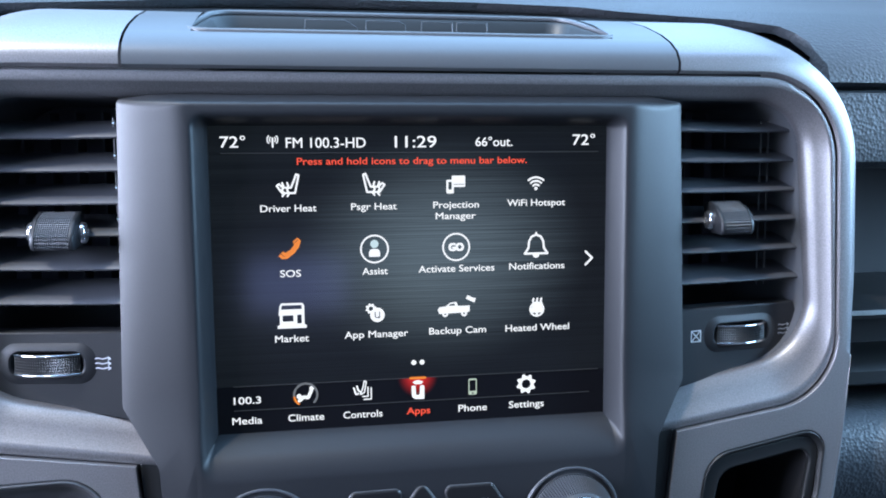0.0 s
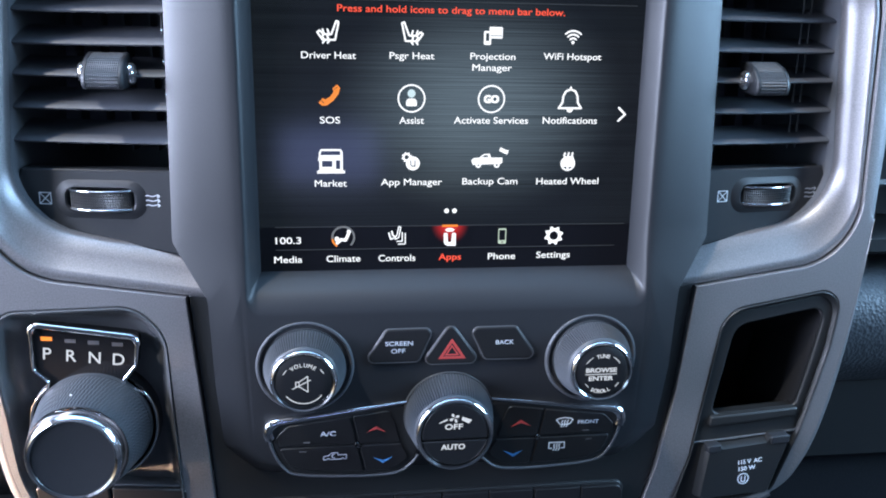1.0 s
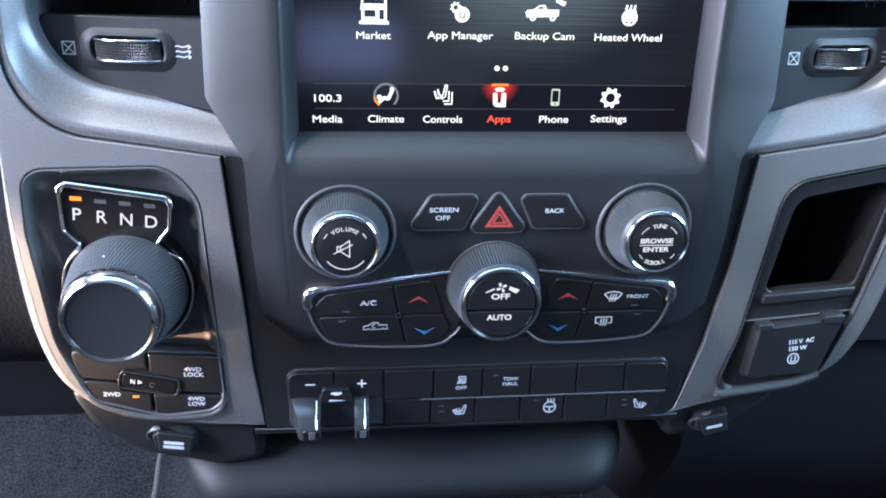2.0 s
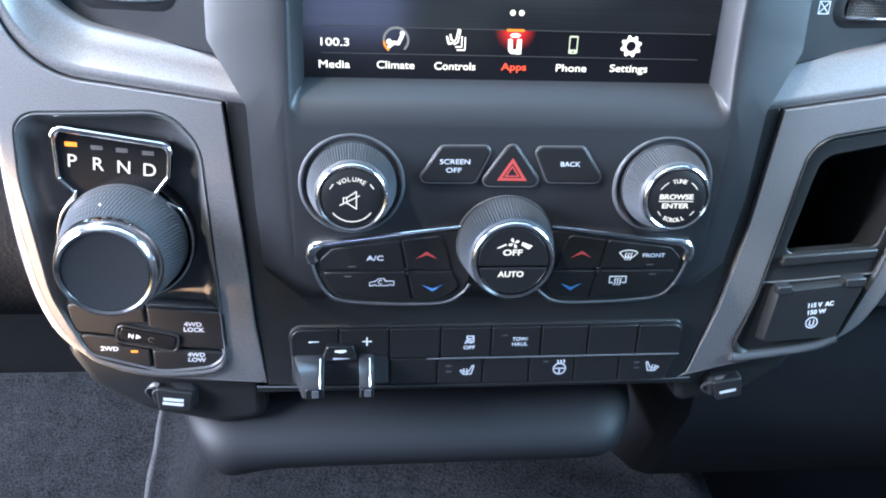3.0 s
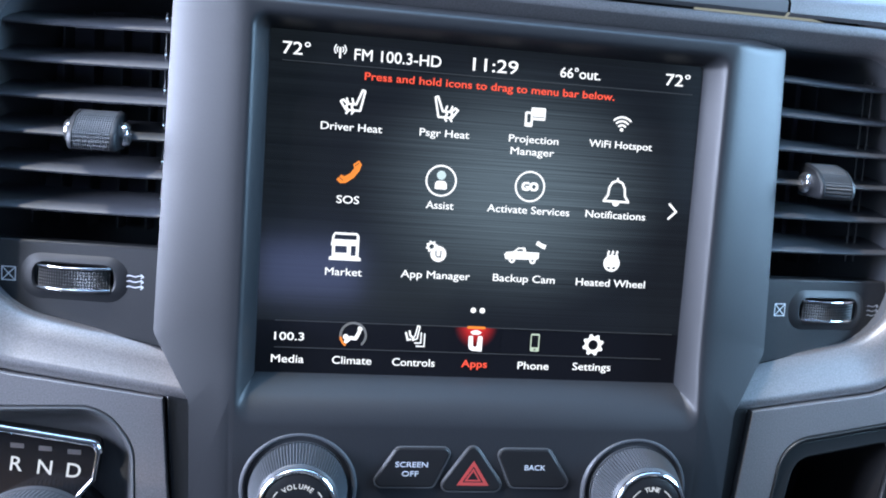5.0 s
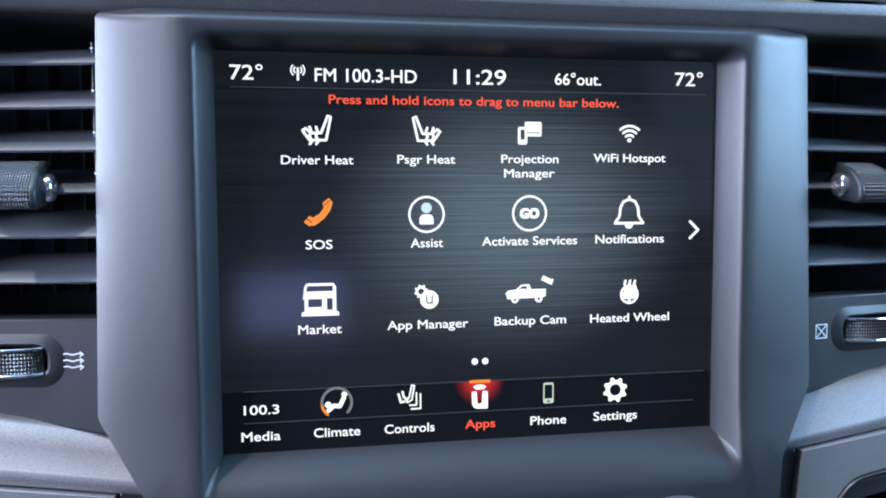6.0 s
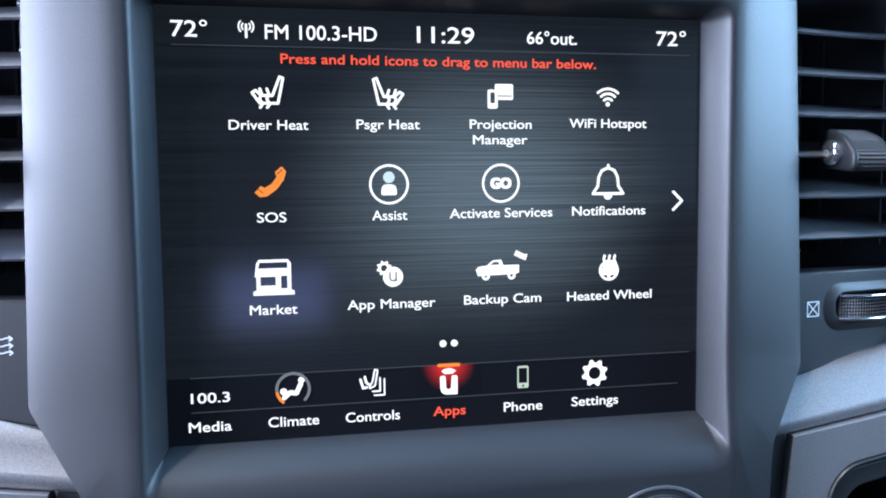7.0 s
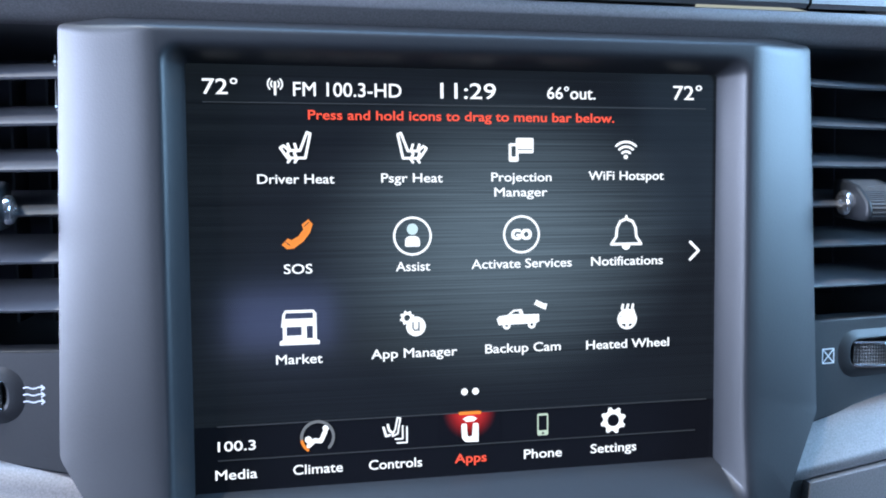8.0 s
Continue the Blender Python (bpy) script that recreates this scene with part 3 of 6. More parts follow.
# ---- driver's side ----
driver = thing("driver_dash", (-0.4, 0.05, 0), "black moulded lower dash beside the steering column", "dashboard")
band("upper_panel", [(0.20, 0.15), (0.07, 0.118), (0.045, 0.10), (0.040, 0.07), (0.040, -0.06), (0.045, -0.10)], PANEL, -0.80, -0.205, driver)
band("column_side", [(0.045, -0.09), (0.020, -0.100), (0.014, -0.115), (0.012, -0.150), (0.018, -0.175), (0.032, -0.192), (0.06, -0.205), (0.12, -0.23)], PAD_DARK, -0.80, -0.211, driver)
band("toe_board", [(0.10, -0.22), (0.16, -0.30), (0.25, -0.36)], DEEP, -0.80, -0.16, driver)

# ---- backing panel and control module ----
stack = thing("centre_stack", (0, 0, -0.1), "charcoal plastic centre stack with screen bezel and control face", "control panel")
backing = [(-0.1200, -0.0740), (0.1218, -0.0740), (0.1190, -0.105), (0.1160, -0.134), (0.1085, -0.175), (0.0990, -0.2120), (0.0940, -0.2168), (-0.1085, -0.2145), (-0.1125, -0.180), (-0.1155, -0.134), (-0.1180, -0.105)]
plate("backing_panel", [backing], -0.0018, 0.02, PANEL, stack, 0.0010)


def face_y(z):
    """The face of the lower module, which falls back a little towards its foot."""
    return -0.0135 + 0.0055 * min(1.0, max(0.0, (-0.083 - z) / 0.09))


G_X, G_Z = 0.0868, 0.0658


FLANK = [(-0.0139, 0.0282), (-0.01375, 0.0266), (-0.0133, 0.0248), (-0.01255, 0.0228), (-0.0115, 0.0202), (-0.0099, 0.0168), (-0.0077, 0.0120), (-0.0049, 0.0068), (-0.0025, 0.0030), (-0.0009, 0.0010), (0.0, 0.0)]
CREST = 0.0967


def ease(u):
    u = min(1.0, max(0.0, u))
    return u * u * (3 - 2 * u)


def flank_y(x, z):
    """Depth of the sloping side, which runs straight down from the bezel past the neck, where the outline cuts it off."""
    d = 0.0258 * (1 - (abs(x) - CREST) / (0.0258 + 0.0315 * max(0.0, 0.079 - z)))
    for (ya, da), (yb, db) in zip(FLANK, FLANK[1:]):
        if d >= db:
            return ya + (yb - ya) * max(0.0, da - d) / (da - db)
    return 0.0


def bezel_loop(y, half, side=False):
    """One outline of the moulding from its right-hand corners (x, z, radius), mirrored to the left; round the screen it stands less far out than below it."""
    pts = rpoly([(-half[0][0], *half[0][1:])] + half + [(-x, z, r) for x, z, r in reversed(half[1:])], 10)
    out = []
    for x, z in pts:
        yy = y
        if side:
            s = ease((0.010 - z) / 0.020) * (1 - ease((-0.140 - z) / 0.025))
            side_y = FLANK[0][0] + (flank_y(x, z) - FLANK[0][0]) * (1 - 0.42 * ease((-0.015 - z) / 0.070))
            yy = y + (side_y - y) * s
        yy *= 0.80 + 0.20 * ease((-0.046 - z) / 0.036) if yy < 0 else 1.0
        out.append((x, yy + 0.0055 * min(1.0, max(0.0, (-0.083 - z) / 0.09)), z))
    return out


def square(y, w, zt, zb, rt, rb):
    """Round the screen."""
    return bezel_loop(y, [(w - 0.012, zt, 0.004), (w, zt, rt), (w, -0.0400, 0.004), (w, -0.0560, 0.004), (w, -0.0680, 0.004), (w, zb, rb)])


def outer(y, d, zt, rt):
    """The waisted outline of bezel and control face together, drawn in by d, and by less beside the controls."""
    k = d * 0.50
    f = 1 - d / 0.030
    q = d / 0.0282
    return bezel_loop(y, [(0.1215 - d - 0.013 * f, zt, 0.020), (0.1225 - d, zt - 0.0024 * f, rt), (0.1252 - d * 1.11, -0.0510 + 0.0100 * q, 0.006), (0.1101 - d * 0.53, -0.0760 + 0.0180 * q, 0.006), (0.1090 - k, -0.1150 + 0.0420 * q, 0.05), (0.1062 - k, -0.1730 + k, 0.024 - d * 0.4)], y <= 0)


loft("front_moulding", [
    square(0.0020, G_X, G_Z, -G_Z, 0.0008, 0.0008),
    square(-0.0004, G_X + 0.0004, G_Z + 0.0004, -G_Z - 0.0004, 0.0012, 0.0012),
    square(-0.0044, 0.0884, 0.0670, -0.0690, 0.0026, 0.0026),
    square(-0.0088, 0.0901, 0.0681, -0.0722, 0.0040, 0.0040),
    square(-0.0118, 0.0913, 0.0690, -0.0757, 0.0052, 0.0056),
    square(-0.0130, 0.0920, 0.0697, -0.0790, 0.0058, 0.0062),
    square(-0.0137, 0.0927, 0.0706, -0.0814, 0.0064, 0.0070),
    square(-0.0139, 0.0935, 0.0717, -0.0836, 0.0070, 0.0074),
    *[outer(y, d, zt, 0.0022 + 0.16 * d) for (y, d), zt in zip(FLANK, (0.0731, 0.0740, 0.0746, 0.0751, 0.0755, 0.0759, 0.0765, 0.0772, 0.0780, 0.0786, 0.0790))],
    outer(0.0100, 0.0, 0.0790, 0.0022)], SOFT_BLACK, stack, "charcoal soft-touch moulding of bezel and control face", smooth=42)

# ---- lower edge of the stack, and the bin under it ----
under = thing("lower_console", (0, 0.03, -0.25), "black plastic bin moulding under the centre stack", "console")
bm_rows = []
for y, z, w in ((-0.0010, -0.2150, 0.0), (-0.0005, -0.2190, 0.0), (0.0050, -0.2215, -0.002), (0.0300, -0.2230, -0.004)):
    bm_rows.append([(x * (1 + w), y, z + 0.02 * max(0.0, abs(x) - 0.14) ** 1.0 + 1.2 * max(0.0, abs(x) - 0.15) ** 2) for x in [-0.114 + 0.216 * i / 30 for i in range(31)]])
loft("lower_lip", bm_rows, PANEL, under, closed=False)
# Paler bead painted in as the highlight along the lower lip.
tube("edge_glint_bead", [(-0.114 + 0.216 * i / 24, -0.0016, -0.2166 + 0.0012 * (abs(i - 12) / 12) ** 3) for i in range(25)], 0.0005, SOCKET, under)
rows = []
for y, z in ((0.050, -0.2215), (0.036, -0.2250), (0.026, -0.2300), (0.016, -0.2355), (0.007, -0.2410), (0.000, -0.2465), (-0.0040, -0.2515), (-0.0050, -0.2570), (-0.0025, -0.2630), (0.0045, -0.2685), (0.0160, -0.2730), (0.036, -0.2770), (0.060, -0.2800), (0.10, -0.2830)):
    row = []
    for i in range(49):
        u = -1 + 2 * i / 48
        e = max(0.0, (abs(u) - 0.74) / 0.26)
        bend = 1 - math.sqrt(max(0.0, 1 - e * e))
        drop = 0.62 if u < 0 else 0.35
        row.append((-0.0362 + 0.1242 * u, y + 0.060 * bend, z + (-0.2210 - z) * bend * drop - 0.007 * math.exp(-((u + 0.80) / 0.16) ** 2) * min(1.0, max(0.0, (-0.2480 - z) / 0.03))))
    rows.append(row)
loft("bin_roll", rows, BIN, under, closed=False, smooth=60)
slope = [[(-0.115 + 0.175 * i / 8, y, z) for i in range(9)] for y, z in ((0.10, -0.289), (0.14, -0.34), (0.23, -0.43))]
loft("bin_neck", slope, DEEP, under, closed=False)

# ---- touchscreen ----
def lcd_backdrop():
    """The lit panel: dark brushed-metal wallpaper, brightest in the middle, behind hard glossy plastic."""
    m = bpy.data.materials.new("lcd_panel")
    m.use_nodes = True
    t = m.node_tree
    b = t.nodes["Principled BSDF"]
    b.inputs["Base Color"].default_value = (0.006, 0.006, 0.008, 1)
    b.inputs["Roughness"].default_value = 0.11
    b.inputs["Specular IOR Level"].default_value = 0.3
    co = t.nodes.new("ShaderNodeTexCoord")
    mp = t.nodes.new("ShaderNodeMapping")
    mp.inputs["Scale"].default_value = (7, 1, 1400)
    t.links.new(co.outputs["Object"], mp.inputs[0])
    n = t.nodes.new("ShaderNodeTexNoise")
    n.inputs["Scale"].default_value, n.inputs["Detail"].default_value, n.inputs["Roughness"].default_value = 1.0, 4, 0.7
    t.links.new(mp.outputs[0], n.inputs[0])
    streak = t.nodes.new("ShaderNodeMapRange")
    streak.inputs[1].default_value, streak.inputs[2].default_value, streak.inputs[3].default_value, streak.inputs[4].default_value = 0.3, 0.72, 0.45, 1.6
    t.links.new(n.outputs[0], streak.inputs[0])
    m2 = t.nodes.new("ShaderNodeMapping")
    m2.inputs["Location"].default_value = (-0.18, 0, -0.20)
    m2.inputs["Scale"].default_value = (14.0, 0, 18.0)
    t.links.new(co.outputs["Object"], m2.inputs[0])
    ln = t.nodes.new("ShaderNodeVectorMath")
    ln.operation = "LENGTH"
    t.links.new(m2.outputs[0], ln.inputs[0])
    fall = t.nodes.new("ShaderNodeMapRange")
    fall.interpolation_type = "SMOOTHSTEP"
    fall.inputs[1].default_value, fall.inputs[2].default_value, fall.inputs[3].default_value, fall.inputs[4].default_value = 0.0, 1.0, 1.0, 0.06
    t.links.new(ln.outputs["Value"], fall.inputs[0])
    mul = t.nodes.new("ShaderNodeMath")
    mul.operation = "MULTIPLY"
    t.links.new(streak.outputs[0], mul.inputs[0])
    t.links.new(fall.outputs[0], mul.inputs[1])
    m3 = t.nodes.new("ShaderNodeMath")
    m3.operation = "MULTIPLY"
    m3.inputs[1].default_value = LCD_LEVEL
    t.links.new(mul.outputs[0], m3.inputs[0])
    b.inputs["Emission Color"].default_value = (0.65, 0.86, 1.0, 1)
    t.links.new(m3.outputs[0], b.inputs["Emission Strength"])
    return m


def lcd_red_pool():
    """The red pool of light under the chosen menu key."""
    m = bpy.data.materials.new("lcd_red_pool")
    m.use_nodes = True
    t = m.node_tree
    b = t.nodes["Principled BSDF"]
    b.inputs["Base Color"].default_value = (0.006, 0.006, 0.008, 1)
    b.inputs["Roughness"].default_value = 0.11
    b.inputs["Specular IOR Level"].default_value = 0.3
    co = t.nodes.new("ShaderNodeTexCoord")
    mp = t.nodes.new("ShaderNodeMapping")
    mp.inputs["Location"].default_value, mp.inputs["Scale"].default_value = (0, 0, 4.2), (100, 0, 94)
    t.links.new(co.outputs["Object"], mp.inputs[0])
    ln = t.nodes.new("ShaderNodeVectorMath")
    ln.operation = "LENGTH"
    t.links.new(mp.outputs[0], ln.inputs[0])
    fall = t.nodes.new("ShaderNodeMapRange")
    fall.interpolation_type = "SMOOTHSTEP"
    fall.inputs[1].default_value, fall.inputs[2].default_value, fall.inputs[3].default_value, fall.inputs[4].default_value = 0.0, 0.95, 0.85, 0.0
    t.links.new(ln.outputs["Value"], fall.inputs[0])
    b.inputs["Emission Color"].default_value = (1.0, 0.035, 0.03, 1)
    t.links.new(fall.outputs[0], b.inputs["Emission Strength"])
    return m


LCD_LEVEL = 0.172
screen = thing("touchscreen", (0, 0, 0), "lit touchscreen showing a black app menu with white icons", "touchscreen")
plate("display_panel", [rpoly([(-0.0890, 0.0680, 0.002), (0.0890, 0.0680, 0.002), (0.0890, -0.0680, 0.002), (-0.0890, -0.0680, 0.002)])], 0.0, 0.006, lcd_backdrop(), screen, 0.0003, "dark brushed wallpaper glowing in the middle")
MM = 0.001


def fill(name, outlines, y, material, parent, label=""):
    return plate(name, outlines, y, 0.00012, material, parent, 0.0, label)


def mm(pts, x=0.0, z=0.0, s=1.0):
    return [((x + p[0] * s) * MM, (z + p[1] * s) * MM) for p in pts]


def box(x, z, w, h, r=0.0):
    c = [(x - w / 2, z + h / 2), (x + w / 2, z + h / 2), (x + w / 2, z - h / 2), (x - w / 2, z - h / 2)]
    return rpoly([(p[0] * MM, p[1] * MM, r * MM) for p in c], 4) if r else mm(c)


Y1, Y2, Y3 = -0.00010, -0.00030, -0.00050
bar_material = glow("lcd_bar", (0.30, 0.36, 0.42), 0.003)
bar_material.node_tree.nodes["Principled BSDF"].inputs["Roughness"].default_value = 0.11
bar_material.node_tree.nodes["Principled BSDF"].inputs["Specular IOR Level"].default_value = 0.3
bar_material.node_tree.nodes["Principled BSDF"].inputs["Base Color"].default_value = (0.006, 0.006, 0.008, 1)
fill("menu_bar", [box(0, -56.4, 177.6, 22.0)], Y1, bar_material, screen)
fill("menu_glow", [box(0, -50.5, 21, 9.9)], Y1 - 0.0001, lcd_red_pool(), screen, "soft red glow")
for x0, x1, z in ((-82, 83, 54.6), (-80, 84, -45.3), (-80, 80, -56.0)):
    strokes("rule", [mm([(x0, z), (x1, z)])], 0.00035, Y2, LCD_LINE, screen)
strokes("menu_marker", [mm([(-3.3, -45.4), (3.3, -45.4)])], 0.0011, Y3, LCD_ORANGE, screen, "orange marker bar")

CAPTIONS = (("Driver Heat", -54.7, 31.2, 23.6, 2.9), ("Psgr Heat", -18.3, 31.0, 19.8, 2.9), ("Projection", 17.9, 31.2, 20.4, 2.9), ("Manager", 17.7, 26.3, 18.0, 2.9),
            ("WiFi Hotspot", 54.4, 31.6, 26.8, 2.9), ("SOS", -54.6, 3.2, 8.8, 3.0), ("Assist", -18.3, 3.2, 11.1, 3.0), ("Activate Services", 18.0, 3.4, 34.2, 3.0),
            ("Notifications", 54.8, 3.5, 25.7, 3.0), ("Market", -54.7, -25.2, 14.4, 3.0), ("App Manager", -18.1, -25.2, 28.0, 3.0), ("Backup Cam", 18.3, -25.0, 25.9, 3.0),
            ("Heated Wheel", 55.2, -24.7, 29.9, 3.0), ("100.3", -74.4, -51.6, 11.5, 3.1), ("Media", -74.7, -60.6, 12.7, 3.1), ("Climate", -49.5, -60.5, 15.6, 3.1),
            ("Controls", -24.7, -60.6, 17.3, 3.1), ("Phone", 25.0, -60.5, 13.2, 3.1), ("Settings", 50.1, -60.7, 16.5, 3.1), ("FM 100.3-HD", -38.3, 58.9, 33.7, 4.3),
            ("11:29", 0.2, 59.2, 18.2, 5.0), ("66\u00b0out.", 35.0, 59.2, 16.7, 3.9), ("72\u00b0", -77.0, 59.4, 10.4, 4.7), ("72\u00b0", 76.3, 60.0, 10.5, 4.7))
for text, x, z, w, size in CAPTIONS:
    letters(text, x * MM, z * MM, Y2, size * MM, LCD_WHITE, screen, "caption", w * MM, bold=0.00004)
letters("Press and hold icons to drag to menu bar below.", -0.4 * MM, 50.6 * MM, Y2, 2.9 * MM, LCD_RED, screen, "caption", 100.7 * MM, bold=0.00006, label="red lettering")
letters("Apps", 0.2 * MM, -60.9 * MM, Y2, 3.0 * MM, LCD_RED, screen, "caption", 10.7 * MM, bold=0.00007, label="red lettering")


def icon(paths, w, x, z, s=1.0, material=None, name="icon", y=Y2):
    return strokes(name, [mm(p, x, z, s) for p in paths], w * MM, y, material or LCD_WHITE, screen)


seat = [(3.6, 5.0), (4.6, 4.6), (3.0, -2.9), (-2.4, -2.9), (-4.6, 0.2), (-3.6, 0.9), (-1.9, -0.6), (1.4, -0.6), (3.6, 5.0)]
waves = [[(d, -4.2), (d + 0.7, -3.2), (d - 0.1, -1.6), (d + 0.5, -0.1), (d + 0.0, 1.4)] for d in (-2.3, -0.2)]
for x, sx in ((-54.8, 1), (-18.2, -1)):
    icon([[(sx * a, b) for a, b in p] for p in [seat] + waves], 0.85, x, 40.6, 1.0)
# projection: a phone before a screen
fill("icon", [box(19.0, 41.9, 6.0, 5.0, 0.5)], Y2, LCD_WHITE, screen)
fill("icon_detail", [box(19.0, 40.6, 5.2, 0.35)], Y3, LCD_GREY, screen)
fill("icon", [box(15.2, 39.6, 3.3, 6.0, 0.6), box(15.2, 40.0, 1.5, 3.4, 0.2)], Y3, LCD_WHITE, screen)
icon([arc(0, -2.9, r, 48, 132, 10) for r in (2.0, 3.6, 5.2)], 0.85, 54.2, 41.0)
fill("icon", [circle(54.2 * MM, 38.3 * MM, 0.75 * MM, 16)], Y2, LCD_WHITE, screen)
icon([arc(0, 0.4, r, a - 44, a + 44, 8) for r in (1.25, 2.2) for a in (0, 180)], 0.48, -60.6, 59.9)
icon([[(0, 0.9), (0, -2.7)]], 0.75, -60.6, 59.9)
# call, assistance, services, bell, next
handset = [(-4.9, -3.2), (-3.3, -4.6), (-1.2, -4.4), (1.8, -2.2), (3.9, 0.6), (4.7, 3.2), (3.4, 4.7), (1.3, 3.0), (1.8, 1.5), (0.2, -0.6), (-1.9, -1.8), (-3.0, -1.2)]
fill("icon", [mm(handset, -54.6, 14.0)], Y2, LCD_ORANGE, screen, "orange handset symbol")
icon([[(-3.9, -2.1), (-2.4, -3.4)], [(2.0, 2.4), (3.5, 3.7)]], 0.25, -54.6, 14.0, 1.0, LCD_BLACK, "icon_detail", Y3)
for x in (-18.4, 17.8):
    icon([arc(0, 0, 5.9, 0, 360, 48)], 0.75, x, 12.9)
fill("icon", [circle(-18.4 * MM, 15.1 * MM, 1.8 * MM, 24)], Y2, LCD_BLUE, screen)
fill("icon", [rpoly([(-20.9 * MM, 9.5 * MM, 0.0006), (-15.9 * MM, 9.5 * MM, 0.0006), (-16.1 * MM, 12.9 * MM, 0.0016), (-20.7 * MM, 12.9 * MM, 0.0016)], 4)], Y2, LCD_WHITE, screen)
letters("GO", 17.8 * MM, 12.9 * MM, Y2, 3.2 * MM, LCD_WHITE, screen, "icon", 7.0 * MM, bold=0.0003)
icon([[(-5.3, -3.9), (5.3, -3.9), (3.6, -1.4), (3.3, 1.6), (2.2, 3.7), (0, 4.6), (-2.2, 3.7), (-3.3, 1.6), (-3.6, -1.4), (-5.3, -3.9)], [(0, 4.6), (0, 5.4)]], 0.95, 54.4, 13.0)
fill("icon", [mm(arc(0, -4.4, 1.5, 180, 360, 12), 54.4, 13.0)], Y2, LCD_WHITE, screen)
icon([[(-1.5, 3.0), (1.6, 0), (-1.5, -3.0)]], 0.95, 79.2, 6.4)
# market stall
stall = mm([(-4.4, 5.6), (4.4, 5.6), (5.3, 4.4), (5.3, -3.8), (6.2, -4.2), (6.2, -5.4), (-6.2, -5.4), (-6.2, -4.2), (-5.2, -3.8), (-5.2, 0.4), (-5.7, 0.2), (-5.2, 4.4)], -54.5, -15.3)
fill("icon", [stall, mm([(-4.2, 4.7), (4.2, 4.7), (4.2, 2.9), (-4.6, 2.9)], -54.5, -15.3), mm([(-4.0, 0.3), (0.6, 0.3), (0.6, -2.4), (-4.0, -2.4)], -54.5, -15.3), mm([(2.2, 0.5), (4.1, 0.5), (4.1, -3.4), (2.2, -3.4)], -54.5, -15.3)], Y2, LCD_WHITE, screen)


def gear(x, z, r, teeth, hole):
    pts = []
    for i in range(teeth * 4):
        a = 2 * math.pi * i / (teeth * 4) + math.pi / teeth / 2
        k = r * (1.0 if i % 4 in (0, 1) else 0.78)
        pts.append(((x + k * math.cos(a)) * MM, (z + k * math.sin(a)) * MM))
    return [pts, circle(x * MM, z * MM, hole * MM, 20)]


fill("icon", gear(-20.4, -13.4, 2.4, 8, 1.0), Y2, LCD_WHITE, screen)
fill("icon", [circle(-17.6 * MM, -16.2 * MM, 3.2 * MM, 28)], Y3, LCD_WHITE, screen)
icon([[(-1.0, 1.3), (-1.0, -0.5), (-0.5, -1.2), (0.4, -1.2), (0.9, -0.6)], [(0.95, 1.3), (0.95, -1.3)]], 0.5, -17.6, -16.2, 1.0, LCD_GREY, "icon_detail", Y3 - 0.0001)
# pickup with a camera on its tail
truck = [(-7.6, -2.6), (-8.3, -0.2), (-7.4, 0.9), (-4.6, 1.3), (-2.6, 3.2), (0.2, 3.4), (0.9, 1.3), (6.2, 1.3), (6.2, -1.6), (5.2, -2.2)]
fill("icon", [mm([(x, z * 0.86) for x, z in truck], 17.6, -14.7), mm([(-3.6, 1.3), (-2.2, 2.2), (-0.8, 2.2), (-0.4, 1.3)], 17.6, -14.7)], Y2, LCD_WHITE, screen)
for x in (-5.0, 3.6):
    fill("icon", [circle((17.6 + x) * MM, -17.0 * MM, 1.35 * MM, 20), circle((17.6 + x) * MM, -17.0 * MM, 0.5 * MM, 12)], Y3, LCD_WHITE, screen)
fill("icon", [mm([(4.6, 4.6), (5.4, 6.2), (8.0, 4.9), (9.2, 4.8), (8.6, 2.8), (7.4, 3.2)], 17.4, -15.0)], Y3, LCD_WHITE, screen)
# heated wheel
fill("icon", [circle(54.9 * MM, -16.4 * MM, 3.5 * MM, 32), mm([(-2.2, -1.6), (-1.2, -2.4), (-0.5, -2.6), (-0.6, -1.6)], 54.9, -16.4), mm([(2.2, -1.6), (1.2, -2.4), (0.5, -2.6), (0.6, -1.6)], 54.9, -16.4),
              mm([(-2.6, 0.6), (-1.4, 0.9), (-2.2, 1.6)], 54.9, -16.4), mm([(2.6, 0.6), (1.4, 0.9), (2.2, 1.6)], 54.9, -16.4)], Y2, LCD_WHITE, screen)
icon([[(d, 1.0), (d + 0.5, 2.4), (d - 0.1, 3.7), (d + 0.2, 4.9)] for d in (-1.8, 0.0, 1.8)], 0.9, 54.9, -16.4)
for x in (-1.7, 2.0):
    fill("page_dot", [circle(x * MM, -38.4 * MM, 1.15 * MM, 18)], Y2, LCD_WHITE, screen)
# bottom row
for k in range(6):
    a = 232 - 47 * k
    icon([arc(0, 0, 5.0, a, a - 41, 6)], 0.95, -49.5, -50.4, 1.0, LCD_ORANGE if k == 0 else LCD_GREY)
icon([[(-2.8, -2.2), (-1.0, -0.6), (1.0, -0.9), (2.4, 2.0)]], 1.5, -49.5, -50.8)
for x, z, r in ((-2.9, -0.3, 1.1), (2.6, 3.1, 1.0)):
    fill("icon", [circle((-49.5 + x) * MM, (-50.8 + z) * MM, r * MM, 16)], Y2, LCD_WHITE, screen)
icon([[(-0.8, -1.0), (0.2, 0.8), (1.0, 4.6), (1.9, 4.3), (1.0, -0.6), (-0.6, -1.4)], [(0.2, -2.4), (2.6, -2.4), (2.6, 1.8)], [(0.8, -3.7), (4.0, -3.7), (4.0, 1.4)]], 0.55, -24.9, -50.2)
